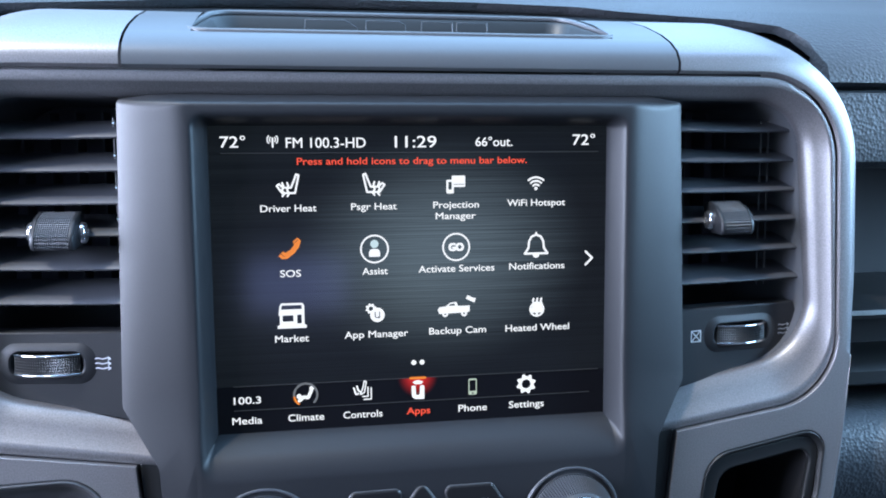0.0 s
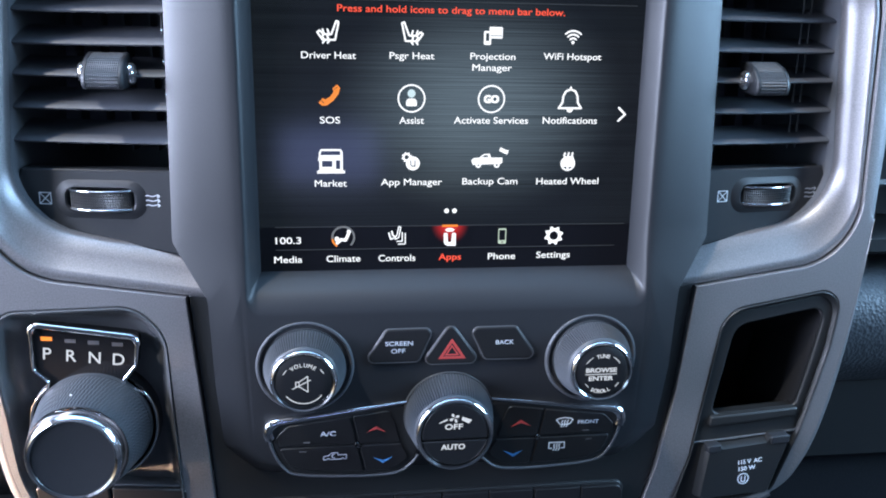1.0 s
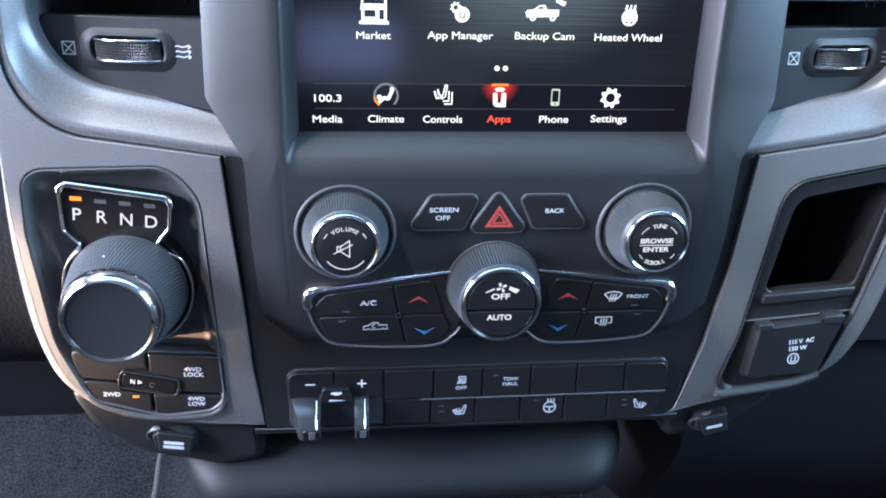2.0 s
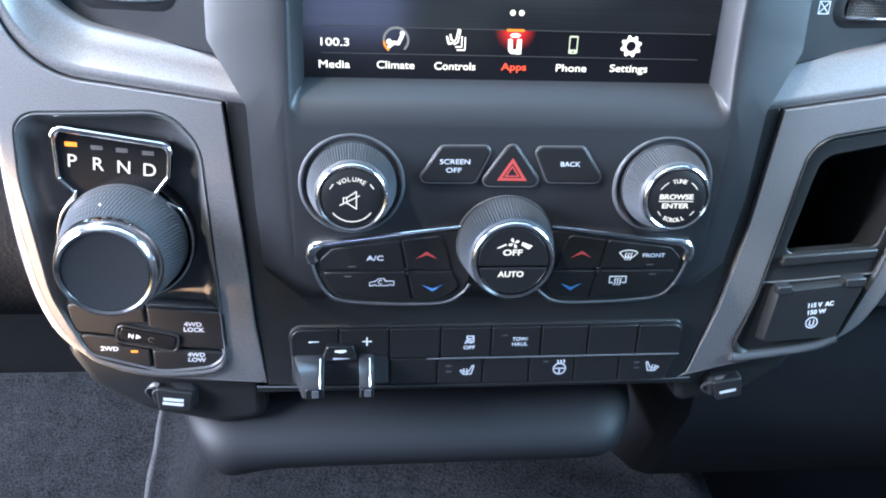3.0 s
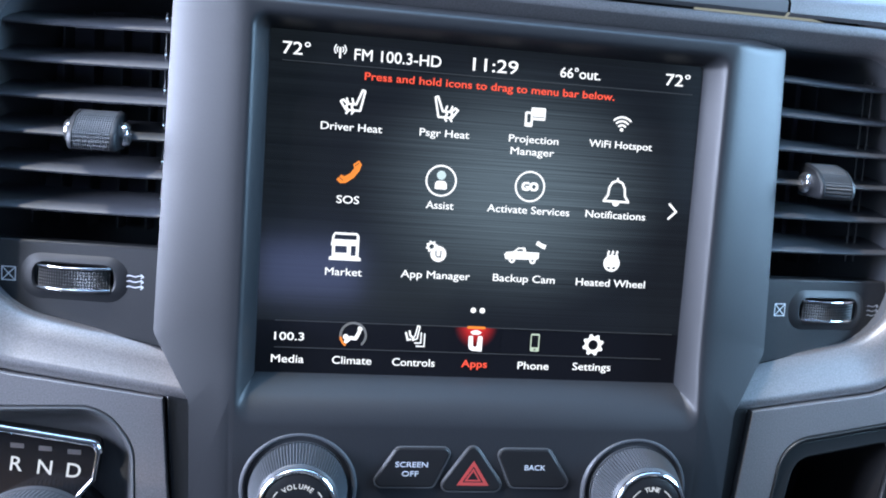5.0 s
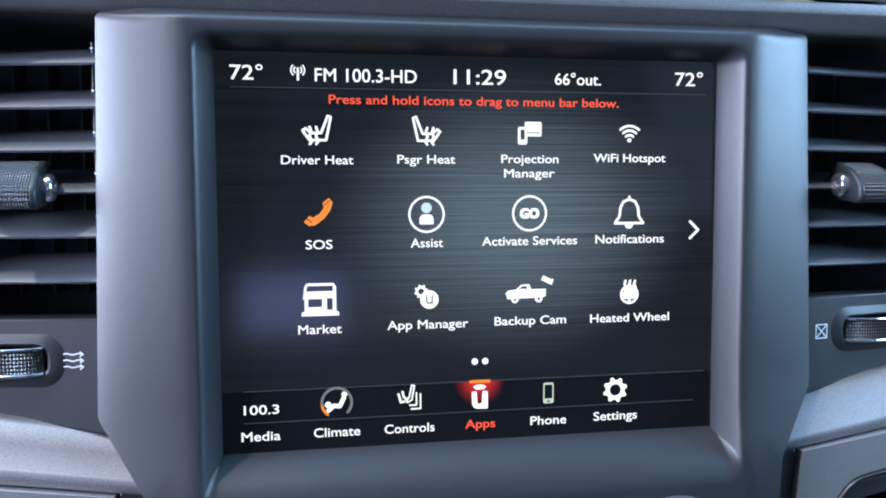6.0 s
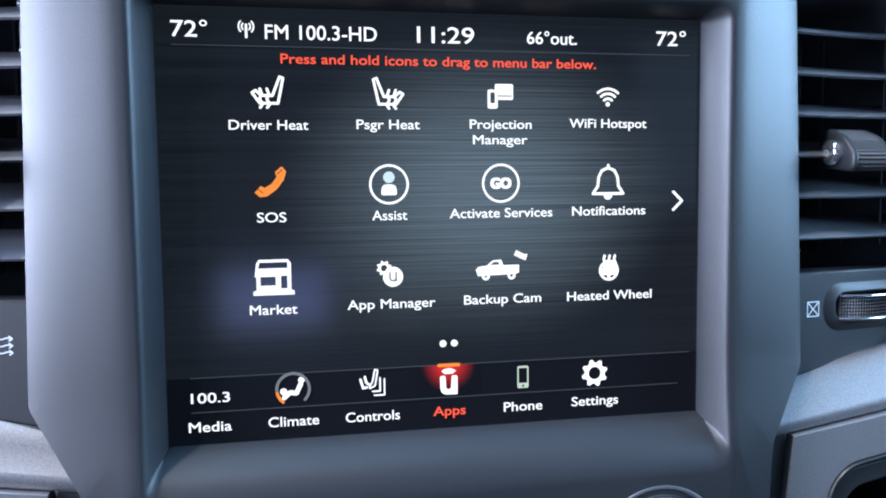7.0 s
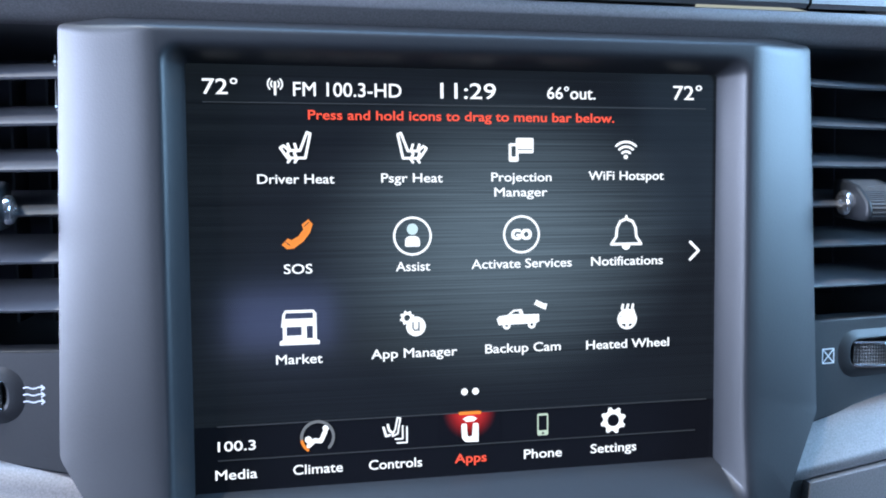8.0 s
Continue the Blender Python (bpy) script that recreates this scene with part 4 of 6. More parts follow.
icon([[(-3.6, 1.6), (-2.8, -1.2), (-1.6, -1.0)], [(-2.2, 2.4), (-1.8, 0.6), (-0.6, -0.4)]], 0.8, -24.9, -50.2)
fill("icon", [rpoly([(-2.9 * MM, -48.9 * MM, 0.0006), (-1.1 * MM, -48.9 * MM, 0.0004), (-0.8 * MM, -53.3 * MM, 0.0006), (0.7 * MM, -53.3 * MM, 0.0006), (1.0 * MM, -48.9 * MM, 0.0004), (2.9 * MM, -48.9 * MM, 0.0006), (2.9 * MM, -55.2 * MM, 0.0003), (-2.7 * MM, -55.0 * MM, 0.0020)], 4)], Y3, LCD_WHITE, screen, "plain white emblem shape")
fill("icon", [mm(arc(0, -50.2, 3.7, 50, 130, 10) + [(-1.3, -48.3), (1.3, -48.3)])], Y3, LCD_WHITE, screen)
fill("icon", [box(25.0, -50.8, 3.8, 7.4, 0.6), box(25.0, -50.3, 2.9, 5.0, 0.2)], Y2, LCD_GREEN, screen, "pale green handset symbol")
fill("icon_detail", [circle(25.0 * MM, -53.7 * MM, 0.40 * MM, 10)], Y3, LCD_BLACK, screen)
fill("icon", gear(50.0, -50.9, 4.6, 8, 2.1), Y2, LCD_WHITE, screen)


# ---- air vents ----
def lean_out(*obs):
    """The vents turn outwards a little from the stack."""
    for ob in obs:
        o = ORIGIN[ob.name]
        for v in ob.data.vertices:
            v.co.y += (abs(v.co.x + o.x) - 0.125) * 0.17


SLAT_Z = {1: (0.0640, 0.0497, 0.0355, 0.0213, 0.0069, -0.0078), -1: (0.0616, 0.0479, 0.0343, 0.0209, 0.0068, -0.0078)}
for sx in (-1, 1):
    vent = thing("air_vent", (sx * 0.155, 0.02, 0.01), "black slatted air vent with an aiming tab and thumbwheel", "air vent", "vents beside the screen")
    put = []
    ins = [(p[0], p[1]) for p in rpoly([(RING_IN[0][0], RING_IN[0][1]), *RING_IN[1:]], 10)]
    if sx < 0:
        ins = mirror(ins)
    loft("duct", [at_y(ins, 0.0090), at_y(ins, 0.040), at_y([(sx * 0.155 + (p[0] - sx * 0.155) * 0.9, p[1]) for p in ins], 0.075)], VENT_INNER, vent, cap=True)
    for k, zf in enumerate(SLAT_Z[sx]):
        x0, x1 = 0.113, 0.1938 - (0.008 if k == 0 else 0.002 if k == 1 else 0.0)
        loops = []
        for i in range(13):
            u = i / 12
            x = x0 + (x1 - x0) * u
            sag = 0.0006 * math.cos(math.pi * (u - 0.5))
            up = 1.0 if sx < 0 else 0.84
            sec = [(0.0025, 0.0), (0.0018, 0.0007), (0.0023, 0.0016), (0.0070, 0.0036 * up), (0.015, 0.0062 * up), (0.024, 0.0084 * up), (0.024, 0.0074 * up), (0.014, 0.0044 * up), (0.0055, 0.0011)]
            loops.append([(sx * x, y + sag, zf - 0.0004 + z - sag * 0.5) for y, z in sec])
        put.append(loft("slat", loops, SLAT, vent, cap=True, start_cap=True, smooth=50))
    for i in range(6):
        x = 0.128 + 0.0125 * i
        put.append(plate("vane", [[(sx * x - 0.0005, -0.018), (sx * x + 0.0005, -0.018), (sx * x + 0.0005, 0.075), (sx * x - 0.0005, 0.075)]], 0.052, 0.016, VENT_INNER, vent, 0.0002))
    for xr in ((0.1758, 0.1802) if sx > 0 else (0.1268,)):
        put.append(tube("link_rod", [(sx * xr, 0.0135, -0.012 + 0.082 * i / 4) for i in range(5)], 0.00048, RIBBED, vent))
    if sx < 0:
        for zf in SLAT_Z[sx]:
            put.append(lathe("rod_pin", -0.1268, zf + 0.0062, [(0.0008, 0.0140), (0.0008, 0.0128), (0.0004, 0.0123)], END_CAP, vent, n=12))
    # aiming tab
    xc, zc = (-0.1488 if sx < 0 else 0.1498), 0.0232
    sec = rpoly([(0.0042, 0.0078, 0.0006), (-0.0040, 0.0050, 0.010), (-0.0104, -0.0016, 0.005), (-0.0098, -0.0078, 0.003), (0.0090, -0.0060, 0.002), (0.0090, 0.0074, 0.001)], 6)
    fine = []
    for p, q in zip(sec, sec[1:] + sec[:1]):
        steps = max(1, int(math.hypot(q[0] - p[0], q[1] - p[1]) / 0.00048))
        fine += [(p[0] + (q[0] - p[0]) * i / steps, p[1] + (q[1] - p[1]) * i / steps) for i in range(steps)]
    loops = []
    nrib = 34
    for i in range(nrib + 1):
        cut = [1.0 - (0.040 if i % 2 else 0.0) - (0.040 if j % 2 else 0.0) for j in range(len(fine))]
        loops.append([(xc - 0.0072 + 0.0144 * i / nrib, p[0] * g, zc + p[1] * g) for p, g in zip(fine, cut)])
    tab = loft("aiming_tab", loops, RIBBED, vent, cap=True, start_cap=True, smooth=0)
    put.append(tab)
    for e in (-1, 1):
        put.append(loft("tab_cheek", [[(xc + e * dx, p[0] * k, zc + p[1] * k) for p in sec] for dx, k in ((0.0070, 0.97), (0.0071, 1.0), (0.0081, 0.995), (0.0087, 0.95), (0.0090, 0.86))], SOFT_BLACK, tab, cap=True, smooth=40))
        put.append(loft("chrome_end", [[(xc + e * dx, 0.0004 + r * math.cos(2 * math.pi * i / 32), zc - 0.0008 + r * math.sin(2 * math.pi * i / 32)) for i in range(32)] for dx, r in ((0.0086, 0.0040), (0.0093, 0.0044), (0.0106, 0.0045), (0.0116, 0.0041), (0.0122, 0.0031), (0.0124, 0.0018), (0.0122, 0.0010), (0.0114, 0.0008))], END_CAP, tab, "polished chrome end cap", cap=True, smooth=50))
    # lower plate with the thumbwheel
    low = rpoly([(0.112, -0.0200), (0.1918, -0.0200, 0.001), (0.1958, -0.0300, 0.012), (0.1905, -0.0418, 0.020), (0.1700, -0.0497, 0.04), (0.112, -0.0608)], 8)
    wx, wz = (-0.1570 if sx < 0 else 0.1606), -0.0335
    slot = rpoly([(wx - 0.0152, wz + 0.0050, 0.004), (wx + 0.0152, wz + 0.0050, 0.004), (wx + 0.0152, wz - 0.0050, 0.004), (wx - 0.0152, wz - 0.0050, 0.004)], 6)
    put.append(plate("lower_plate", [mirror(low) if sx < 0 else low, slot], 0.0032, 0.012, SOFT_BLACK, vent, 0.0008))
    rims = [rpoly([(wx + ex * (0.0152 + g), wz + ez * (0.0050 + h), 0.004 + h) for ex, ez in ((-1, 1), (1, 1), (1, -1), (-1, -1))], 6) for g, h in ((0.0060, 0.0042), (0.0043, 0.0031), (0.0024, 0.0018), (0.0009, 0.0008), (0.0, 0.0), (-0.0008, -0.0008))]
    put.append(loft("wheel_surround", [at_y(r, y) for r, y in zip(rims, (0.0034, 0.0028, 0.0021, 0.0019, 0.0026, 0.012))], SOFT_BLACK, vent))
    loops = []
    for j in range(57):
        a = -0.62 + 1.24 * j / 56
        rr = 0.0240 + (0.00018 if j % 2 else -0.00018)
        rows = [(0.0040, 0.0010)] + [(0.0036 - 0.0006 * q, 0.00028 * (q % 2)) for q in range(13)] + [(-0.0040, 0.0010)]
        loops.append([(wx + rr * math.sin(a), 0.0222 - rr * math.cos(a) + dy, wz + dz) for dz, dy in rows])
    wheel = loft("thumbwheel", loops, WHEEL, vent, closed=False, smooth=0)
    put.append(wheel)
    for e in (1, -1):
        bead = [(wx + 0.0243 * math.sin(-0.60 + 1.20 * j / 20), 0.0222 - 0.0243 * math.cos(-0.60 + 1.20 * j / 20), wz + e * 0.0042) for j in range(21)]
        put.append(tube("chrome_edge", bead, 0.00056, CHROME, wheel, label="polished chrome edge"))
    bx, ax = (-0.1822, -0.1338) if sx < 0 else (0.1352, 0.1862)
    q = 0.0026
    put.append(strokes("shut_symbol", [[(bx - q, wz - q), (bx + q, wz - q), (bx + q, wz + q), (bx - q, wz + q), (bx - q, wz - q)], [(bx - q, wz - q), (bx + q, wz + q)], [(bx - q, wz + q), (bx + q, wz - q)]], 0.00042, 0.0031, WHITE, vent))
    put.append(strokes("flow_symbol", [[(ax - 0.0031 + 0.0062 * i / 16, wz + r * 0.0021 + 0.00022 * math.sin(i * math.pi / 5)) for i in range(17)] for r in (-1, 0, 1)] + [[(ax + 0.0022, wz + r * 0.0021 + 0.0007), (ax + 0.0031, wz + r * 0.0021), (ax + 0.0022, wz + r * 0.0021 - 0.0007)] for r in (-1, 0, 1)], 0.00042, 0.0031, DIM, vent))
    lean_out(*put)


# ---- knobs ----
def knob(name, x, z, y0, y1, r_sock, r_foot, r_top, r_face, label, category="knob", group=""):
    k = thing(name, (x, y0, z), label, category, group)
    lathe("socket_ring", x, z, [(r_sock, y0 + 0.001), (r_sock - 0.0003, y0 - 0.0010), (r_sock - 0.0009, y0 - 0.0020), (r_sock - 0.0016, y0 - 0.0021), (r_sock - 0.0022, y0 - 0.0014), (r_sock - 0.0024, y0 - 0.0001)], SOCKET, k, cap=False)
    # Flat dark ring on the face, in place of the shaded gap round the grip.
    lathe("shade_ring", x, z, [(max(r_sock - 0.0022, r_foot), y0 - 0.0002), (r_foot - 0.0010, y0 - 0.0002)], DEEP, k, cap=False)
    rows = 12
    body = [(r_foot, y0 + 0.001), (r_foot, y0 - 0.0028)]
    knurled = [(r_foot - (r_foot - r_top) * (0.04 + 0.86 * (i / rows) ** 1.3), y0 - 0.0028 + (y1 + 0.0034 - y0 + 0.0028) * i / rows) for i in range(rows + 1)]
    lathe("foot", x, z, body + [(knurled[0][0] + 0.0004, y0 - 0.0029)], KNURL, k, cap=False)
    lathe("grip", x, z, knurled, KNURL, k, n=188, knurl=0.00036, cap=False)
    e = knurled[-1]
    lathe("shoulder", x, z, [(e[0] + 0.0002, e[1]), (e[0] - 0.0002, e[1] - 0.0004), (r_top + 0.0007, y1 + 0.0024), (r_top + 0.0001, y1 + 0.0012)], KNURL, k, cap=False)
    lathe("chrome_ring", x, z, [(r_top + 0.0002, y1 + 0.0016), (r_top + 0.0003, y1 + 0.0006), (r_top - 0.0001, y1 - 0.0002), (r_top - 0.0007, y1 - 0.0005), (r_face + 0.0003, y1 - 0.0001), (r_face, y1 + 0.0012)], CHROME, k, cap=False, label="polished chrome ring")
    return k


YK = -0.0310
vol = knob("volume_knob", -0.0678, -0.1082, face_y(-0.108), YK, 0.0227, 0.0188, 0.0143, 0.0127, "black knurled volume knob with a chrome ring", "knob", "radio knobs")
lathe("cap", -0.0678, -0.1082, [(0.0126, YK + 0.002), (0.0126, YK + 0.0004), (0.0121, YK), (0.0084, YK - 0.0003), (0.0001, YK - 0.0004)], BUTTON, vol, cap=False)
tune = knob("tuning_knob", 0.0678, -0.1082, face_y(-0.108), YK, 0.0227, 0.0188, 0.0143, 0.0127, "black knurled tuning knob with a chrome ring", "knob", "radio knobs")
lathe("cap", 0.0678, -0.1082, [(0.0126, YK + 0.002), (0.0126, YK + 0.0004), (0.0121, YK), (0.0084, YK - 0.0003), (0.0001, YK - 0.0004)], BUTTON, tune, cap=False)
YL = YK - 0.00045


def round_text(text, x, z, r, a0, a1, size, parent, inward=False):
    """Letters set round an arc, a0 to a1 in degrees from the right, turning with it."""
    n = len(text)
    for i, ch in enumerate(text):
        a = a0 + (a1 - a0) * (i + 0.5) / n
        cx, cz = x + r * math.cos(radians(a)), z + r * math.sin(radians(a))
        letters(ch, cx, cz, YL, size, LIT, parent, "lettering", 0.0, (a - 90) if not inward else (a + 90), 0.00005)


round_text("VOLUME", -0.0678, -0.1085, 0.0085, 132, 48, 0.0018, vol)
strokes("mark", [[(-0.0765, -0.1040), (-0.0752, -0.1022)], [(-0.0591, -0.1040), (-0.0604, -0.1022)], arc(-0.0678, -0.1085, 0.0096, 218, 322, 16)], 0.00045, YL, LIT, vol)
strokes("speaker_symbol", [[(-0.0712, -0.1078), (-0.0698, -0.1078), (-0.0698, -0.1100), (-0.0712, -0.1100), (-0.0712, -0.1078)], [(-0.0698, -0.1078), (-0.0660, -0.1052), (-0.0660, -0.1126), (-0.0698, -0.1100)], [(-0.0726, -0.1110), (-0.0648, -0.1070)]], 0.00045, YL, LIT, vol)
round_text("TUNE", 0.0678, -0.1088, 0.0085, 112, 68, 0.0018, tune)
round_text("SCROLL", 0.0672, -0.1090, 0.0086, 238, 302, 0.0018, tune, True)
letters("BROWSE", 0.0672, -0.1072, YL, 0.0021, LIT, tune, width=0.0146, bold=0.0001)
letters("ENTER", 0.0672, -0.1112, YL, 0.0021, LIT, tune, width=0.0116, bold=0.0001)
strokes("mark", [[(0.0598, -0.1092), (0.0745, -0.1092)], arc(0.0678, -0.1088, 0.0092, 148, 122, 5), arc(0.0678, -0.1088, 0.0092, 58, 32, 5), arc(0.0678, -0.1088, 0.0092, 212, 226, 4), arc(0.0678, -0.1088, 0.0092, 328, 314, 4)], 0.0004, YL, LIT, tune)
YC = -0.0345
fan = knob("fan_knob", -0.0006, -0.1350, face_y(-0.134), YC, 0.0221, 0.0211, 0.0174, 0.0154, "large black knurled fan knob with a chrome ring", "knob")
for s, nm in ((1, "off_key"), (-1, "auto_key")):
    a0 = math.asin(0.0034 / 0.0151) if s < 0 else -math.asin(0.0022 / 0.0151)
    if s > 0:
        pts = [(-0.0006 + 0.0151 * math.cos(a0 + (math.pi - 2 * a0) * i / 30), -0.1350 + 0.0151 * math.sin(a0 + (math.pi - 2 * a0) * i / 30)) for i in range(31)]
    else:
        b0 = -math.asin(0.0030 / 0.0151)
        pts = [(-0.0006 + 0.0151 * math.cos(b0 - (math.pi + 2 * b0) * i / 30), -0.1350 + 0.0151 * math.sin(b0 - (math.pi + 2 * b0) * i / 30)) for i in range(31)]
    plate(nm, [pts], YC, 0.004, BUTTON, fan, 0.0006)
letters("OFF", -0.0012, -0.1308, YC - 0.0001, 0.0026, LIT, fan, width=0.0082, bold=0.0001)
letters("AUTO", -0.0014, -0.1408, YC - 0.0001, 0.0025, LIT, fan, width=0.0110, bold=0.0001)
for a in (20, 110, 200, 290):
    ca, sa = math.cos(radians(a)), math.sin(radians(a))
    blade = [(0.0003, 0.0), (0.0010, 0.0007), (0.0019, 0.0008), (0.0024, 0.0003), (0.0023, -0.0003), (0.0014, -0.0004)]
    fill("fan_symbol", [[(-0.0010 + u * ca - v * sa, -0.1266 + u * sa + v * ca) for u, v in blade]], YC - 0.0002, LIT, fan)
fill("fan_mark", [[(-0.0078, -0.1291), (-0.0040, -0.1276), (-0.0042, -0.1268), (-0.0079, -0.1287)]], YC - 0.0002, LIT, fan)
fill("fan_mark", [[(0.0022, -0.1276), (0.0055, -0.1295), (0.0070, -0.1278), (0.0026, -0.1261)]], YC - 0.0002, LIT, fan)

# ---- keys between the radio knobs ----
def key(name, pts, label, rise=0.0016, r=0.0028, category="button", group="keys under the screen"):
    xs, zs = [p[0] for p in pts], [p[1] for p in pts]
    cx, cz = sum(xs) / len(xs), sum(zs) / len(zs)
    y = face_y(cz)
    k = thing(name, (cx, y, cz), label, category, group)
    wide = rpoly([(p[0] + (0.0013 if p[0] > cx else -0.0013), p[1] + (0.0009 if p[1] > cz else -0.0009), r + 0.0008) for p in pts], 6)
    plate("recess", [wide], y - 0.00025, 0.003, DEEP, k, 0.0002)
    outline = rpoly([(p[0] + (0.0005 if p[0] > cx else -0.0005), p[1] + (0.0003 if p[1] > cz else -0.0003), r) for p in pts], 6)
    plate("cap", [outline], y - rise, 0.004, BUTTON, k, 0.0011, rings=4)
    # Lighter bead imitates the highlight on the chamfer round the cap.
    tube("edge", [(p[0], y - rise * 0.62, p[1]) for p in outline], 0.00034, SATIN, k, cyclic=True)
    return k, y - rise


k, y = key("screen_off_button", [(-0.0406, -0.1072), (-0.0302, -0.0914), (-0.0086, -0.0912), (-0.0160, -0.1072)], "black slanted push button lettered in white")
letters("SCREEN", -0.0246, -0.0979, y - 0.0001, 0.0021, DIM, k, width=0.0128, bold=0.00003)
letters("OFF", -0.0250, -0.1016, y - 0.0001, 0.0021, DIM, k, width=0.0066, bold=0.00003)
k, y = key("back_button", [(0.0088, -0.0914), (0.0303, -0.0914), (0.0412, -0.1072), (0.0164, -0.1070)], "black slanted push button lettered in white")
letters("BACK", 0.0252, -0.0987, y - 0.0001, 0.0021, DIM, k, width=0.0086, bold=0.00003)
k, y = key("hazard_button", [(-0.0143, -0.1088), (0.0, -0.0885), (0.0143, -0.1088)], "black triangular hazard button with a red triangle", r=0.003)
tri = lambda s: [(0.0002 - 0.0064 * s, -0.1028 - 0.0035 * s), (0.0002, -0.1028 + 0.0066 * s), (0.0002 + 0.0066 * s, -0.1028 - 0.0035 * s)]
fill("red_triangle", [tri(1.0), tri(0.66)], y - 0.0001, RED, k, "red triangle outline")
fill("red_triangle", [tri(0.52), tri(0.34)], y - 0.0001, RED, k, "red triangle outline")

# ---- climate panel ----
climate = thing("climate_panel", (0, -0.008, -0.15), "winged black climate panel with a chrome edge", "control panel")
CL = lambda z: face_y(z)
WING = [(-0.0190, -0.1290), (-0.0845, -0.1372), (-0.0862, -0.1420), (-0.0845, -0.1500), (-0.0800, -0.1600), (-0.0730, -0.1650), (-0.0500, -0.1672), (-0.0270, -0.1668), (-0.0180, -0.1615), (-0.0140, -0.1540)]


def smooth_path(pts, n=6, closed=True):
    """A rounded line through corner points."""
    v = [Vector(p) for p in pts]
    k = len(v)
    out = []
    for i in range(k if closed else k - 1):
        p0, p1, p2, p3 = (v[(i - 1) % k], v[i], v[(i + 1) % k], v[(i + 2) % k]) if closed else (v[max(0, i - 1)], v[i], v[i + 1], v[min(k - 1, i + 2)])
        for j in range(n):
            t = j / n
            out.append(tuple(0.5 * ((2 * p1) + (p2 - p0) * t + (2 * p0 - 5 * p1 + 4 * p2 - p3) * t * t + (3 * p1 - p0 - 3 * p2 + p3) * t ** 3)))
    if not closed:
        out.append(tuple(v[-1]))
    return out


for s in (-1, 1):
    fl = (lambda pts: pts) if s < 0 else mirror
    rounded = rpoly([(p[0], p[1], 0.003 if i in (1,) else 0.006) for i, p in enumerate(WING)], 5)
    plate("wing_frame", [fl(rounded)], -0.0150, 0.010, PANEL, climate, 0.0014, rings=4, lean=lambda x, z: 0.0055 * min(1.0, max(0.0, (-0.083 - z) / 0.09)))
    lo = [(-0.0853, -0.1462, 0), (-0.0838, -0.1520, 0), (-0.0800, -0.1598, 0), (-0.0730, -0.1648, 0), (-0.0500, -0.1670, 0), (-0.0270, -0.1667, 0), (-0.0182, -0.1616, 0), (-0.0150, -0.1570, 0)]
    pts = smooth_path([(p[0], CL(p[1]) - 0.0016, p[1]) for p in lo], 5, False)
    tube("lower_bead", [(-p[0], p[1], p[2]) for p in pts] if s > 0 else pts, 0.0007, SOCKET, climate)
    n = 12
    line = [(-0.0205 - 0.0605 * i / n, -0.1284 - 0.0079 * i / n) for i in range(n + 1)]
    corner = [(-0.0835, -0.1372), (-0.0855, -0.1392), (-0.0860, -0.1420), (-0.0851, -0.1452)]
    whole = line + corner
    loops = []
    for i, p in enumerate(whole):
        w = 0.0007 + 0.0011 * min(1.0, i / n) + (0.0008 if i > n else 0)
        a, b = whole[max(0, i - 1)], whole[min(len(whole) - 1, i + 1)]
        l = math.hypot(b[0] - a[0], b[1] - a[1])
        ox, oz = (b[1] - a[1]) / l, -(b[0] - a[0]) / l
        yy = CL(p[1]) - 0.0012
        ring = []
        for m in range(10):
            an = 2 * math.pi * m / 10
            ring.append((fl([(p[0] + ox * w * math.cos(an), 0)])[0][0], yy - w * 0.9 * math.sin(an), p[1] + oz * w * math.cos(an)))
        loops.append(ring)
    loft("chrome_edge", loops, CHROME, climate, "polished chrome edge", cap=True, start_cap=True, smooth=60)
    keys = {
        "outer_upper_key": [(-0.0472, -0.1348, 0.001), (-0.0770, -0.1386, 0.004), (-0.0822, -0.1440, 0.003), (-0.0815, -0.1490, 0.001), (-0.0444, -0.1492, 0.001)],
        "outer_lower_key": [(-0.0442, -0.1503, 0.001), (-0.0808, -0.1503, 0.001), (-0.0770, -0.1590, 0.006), (-0.0690, -0.1628, 0.008), (-0.0413, -0.1643, 0.001)],
        "warmer_key": [(-0.0463, -0.1346, 0.001), (-0.0290, -0.1322, 0.003), (-0.0262, -0.1390, 0.01), (-0.0236, -0.1492, 0.001), (-0.0434, -0.1492, 0.001)],
        "cooler_key": [(-0.0432, -0.1503, 0.001), (-0.0234, -0.1503, 0.001), (-0.0190, -0.1580, 0.004), (-0.0270, -0.1640, 0.004), (-0.0403, -0.1643, 0.001)]}
    for nm, pts in keys.items():
        cz = sum(p[1] for p in pts) / len(pts)
        pts = rpoly(pts, 5)
        plate(nm, [fl(pts)], -0.0158, 0.005, BUTTON, climate, 0.0005, lean=lambda x, z: 0.0055 * min(1.0, max(0.0, (-0.083 - z) / 0.09)))
    lathe("pivot", s * 0.0441, -0.1500, [(0.0019, CL(-0.15)), (0.0019, CL(-0.15) - 0.0018), (0.0013, CL(-0.15) - 0.0026), (0.0006, CL(-0.15) - 0.0022)], GLOSS, climate, n=20)
    yk = CL(-0.142) - 0.0025
    for z, m, col in ((-0.1421, 1, RED), (-0.1582, -1, BLUE)):
        ax = -0.0352 if m > 0 else -0.0320
        ch = [(ax - 0.0048, z - m * 0.0014), (ax, z + m * 0.0021), (ax + 0.0048, z - m * 0.0014), (ax, z + m * 0.0005)]
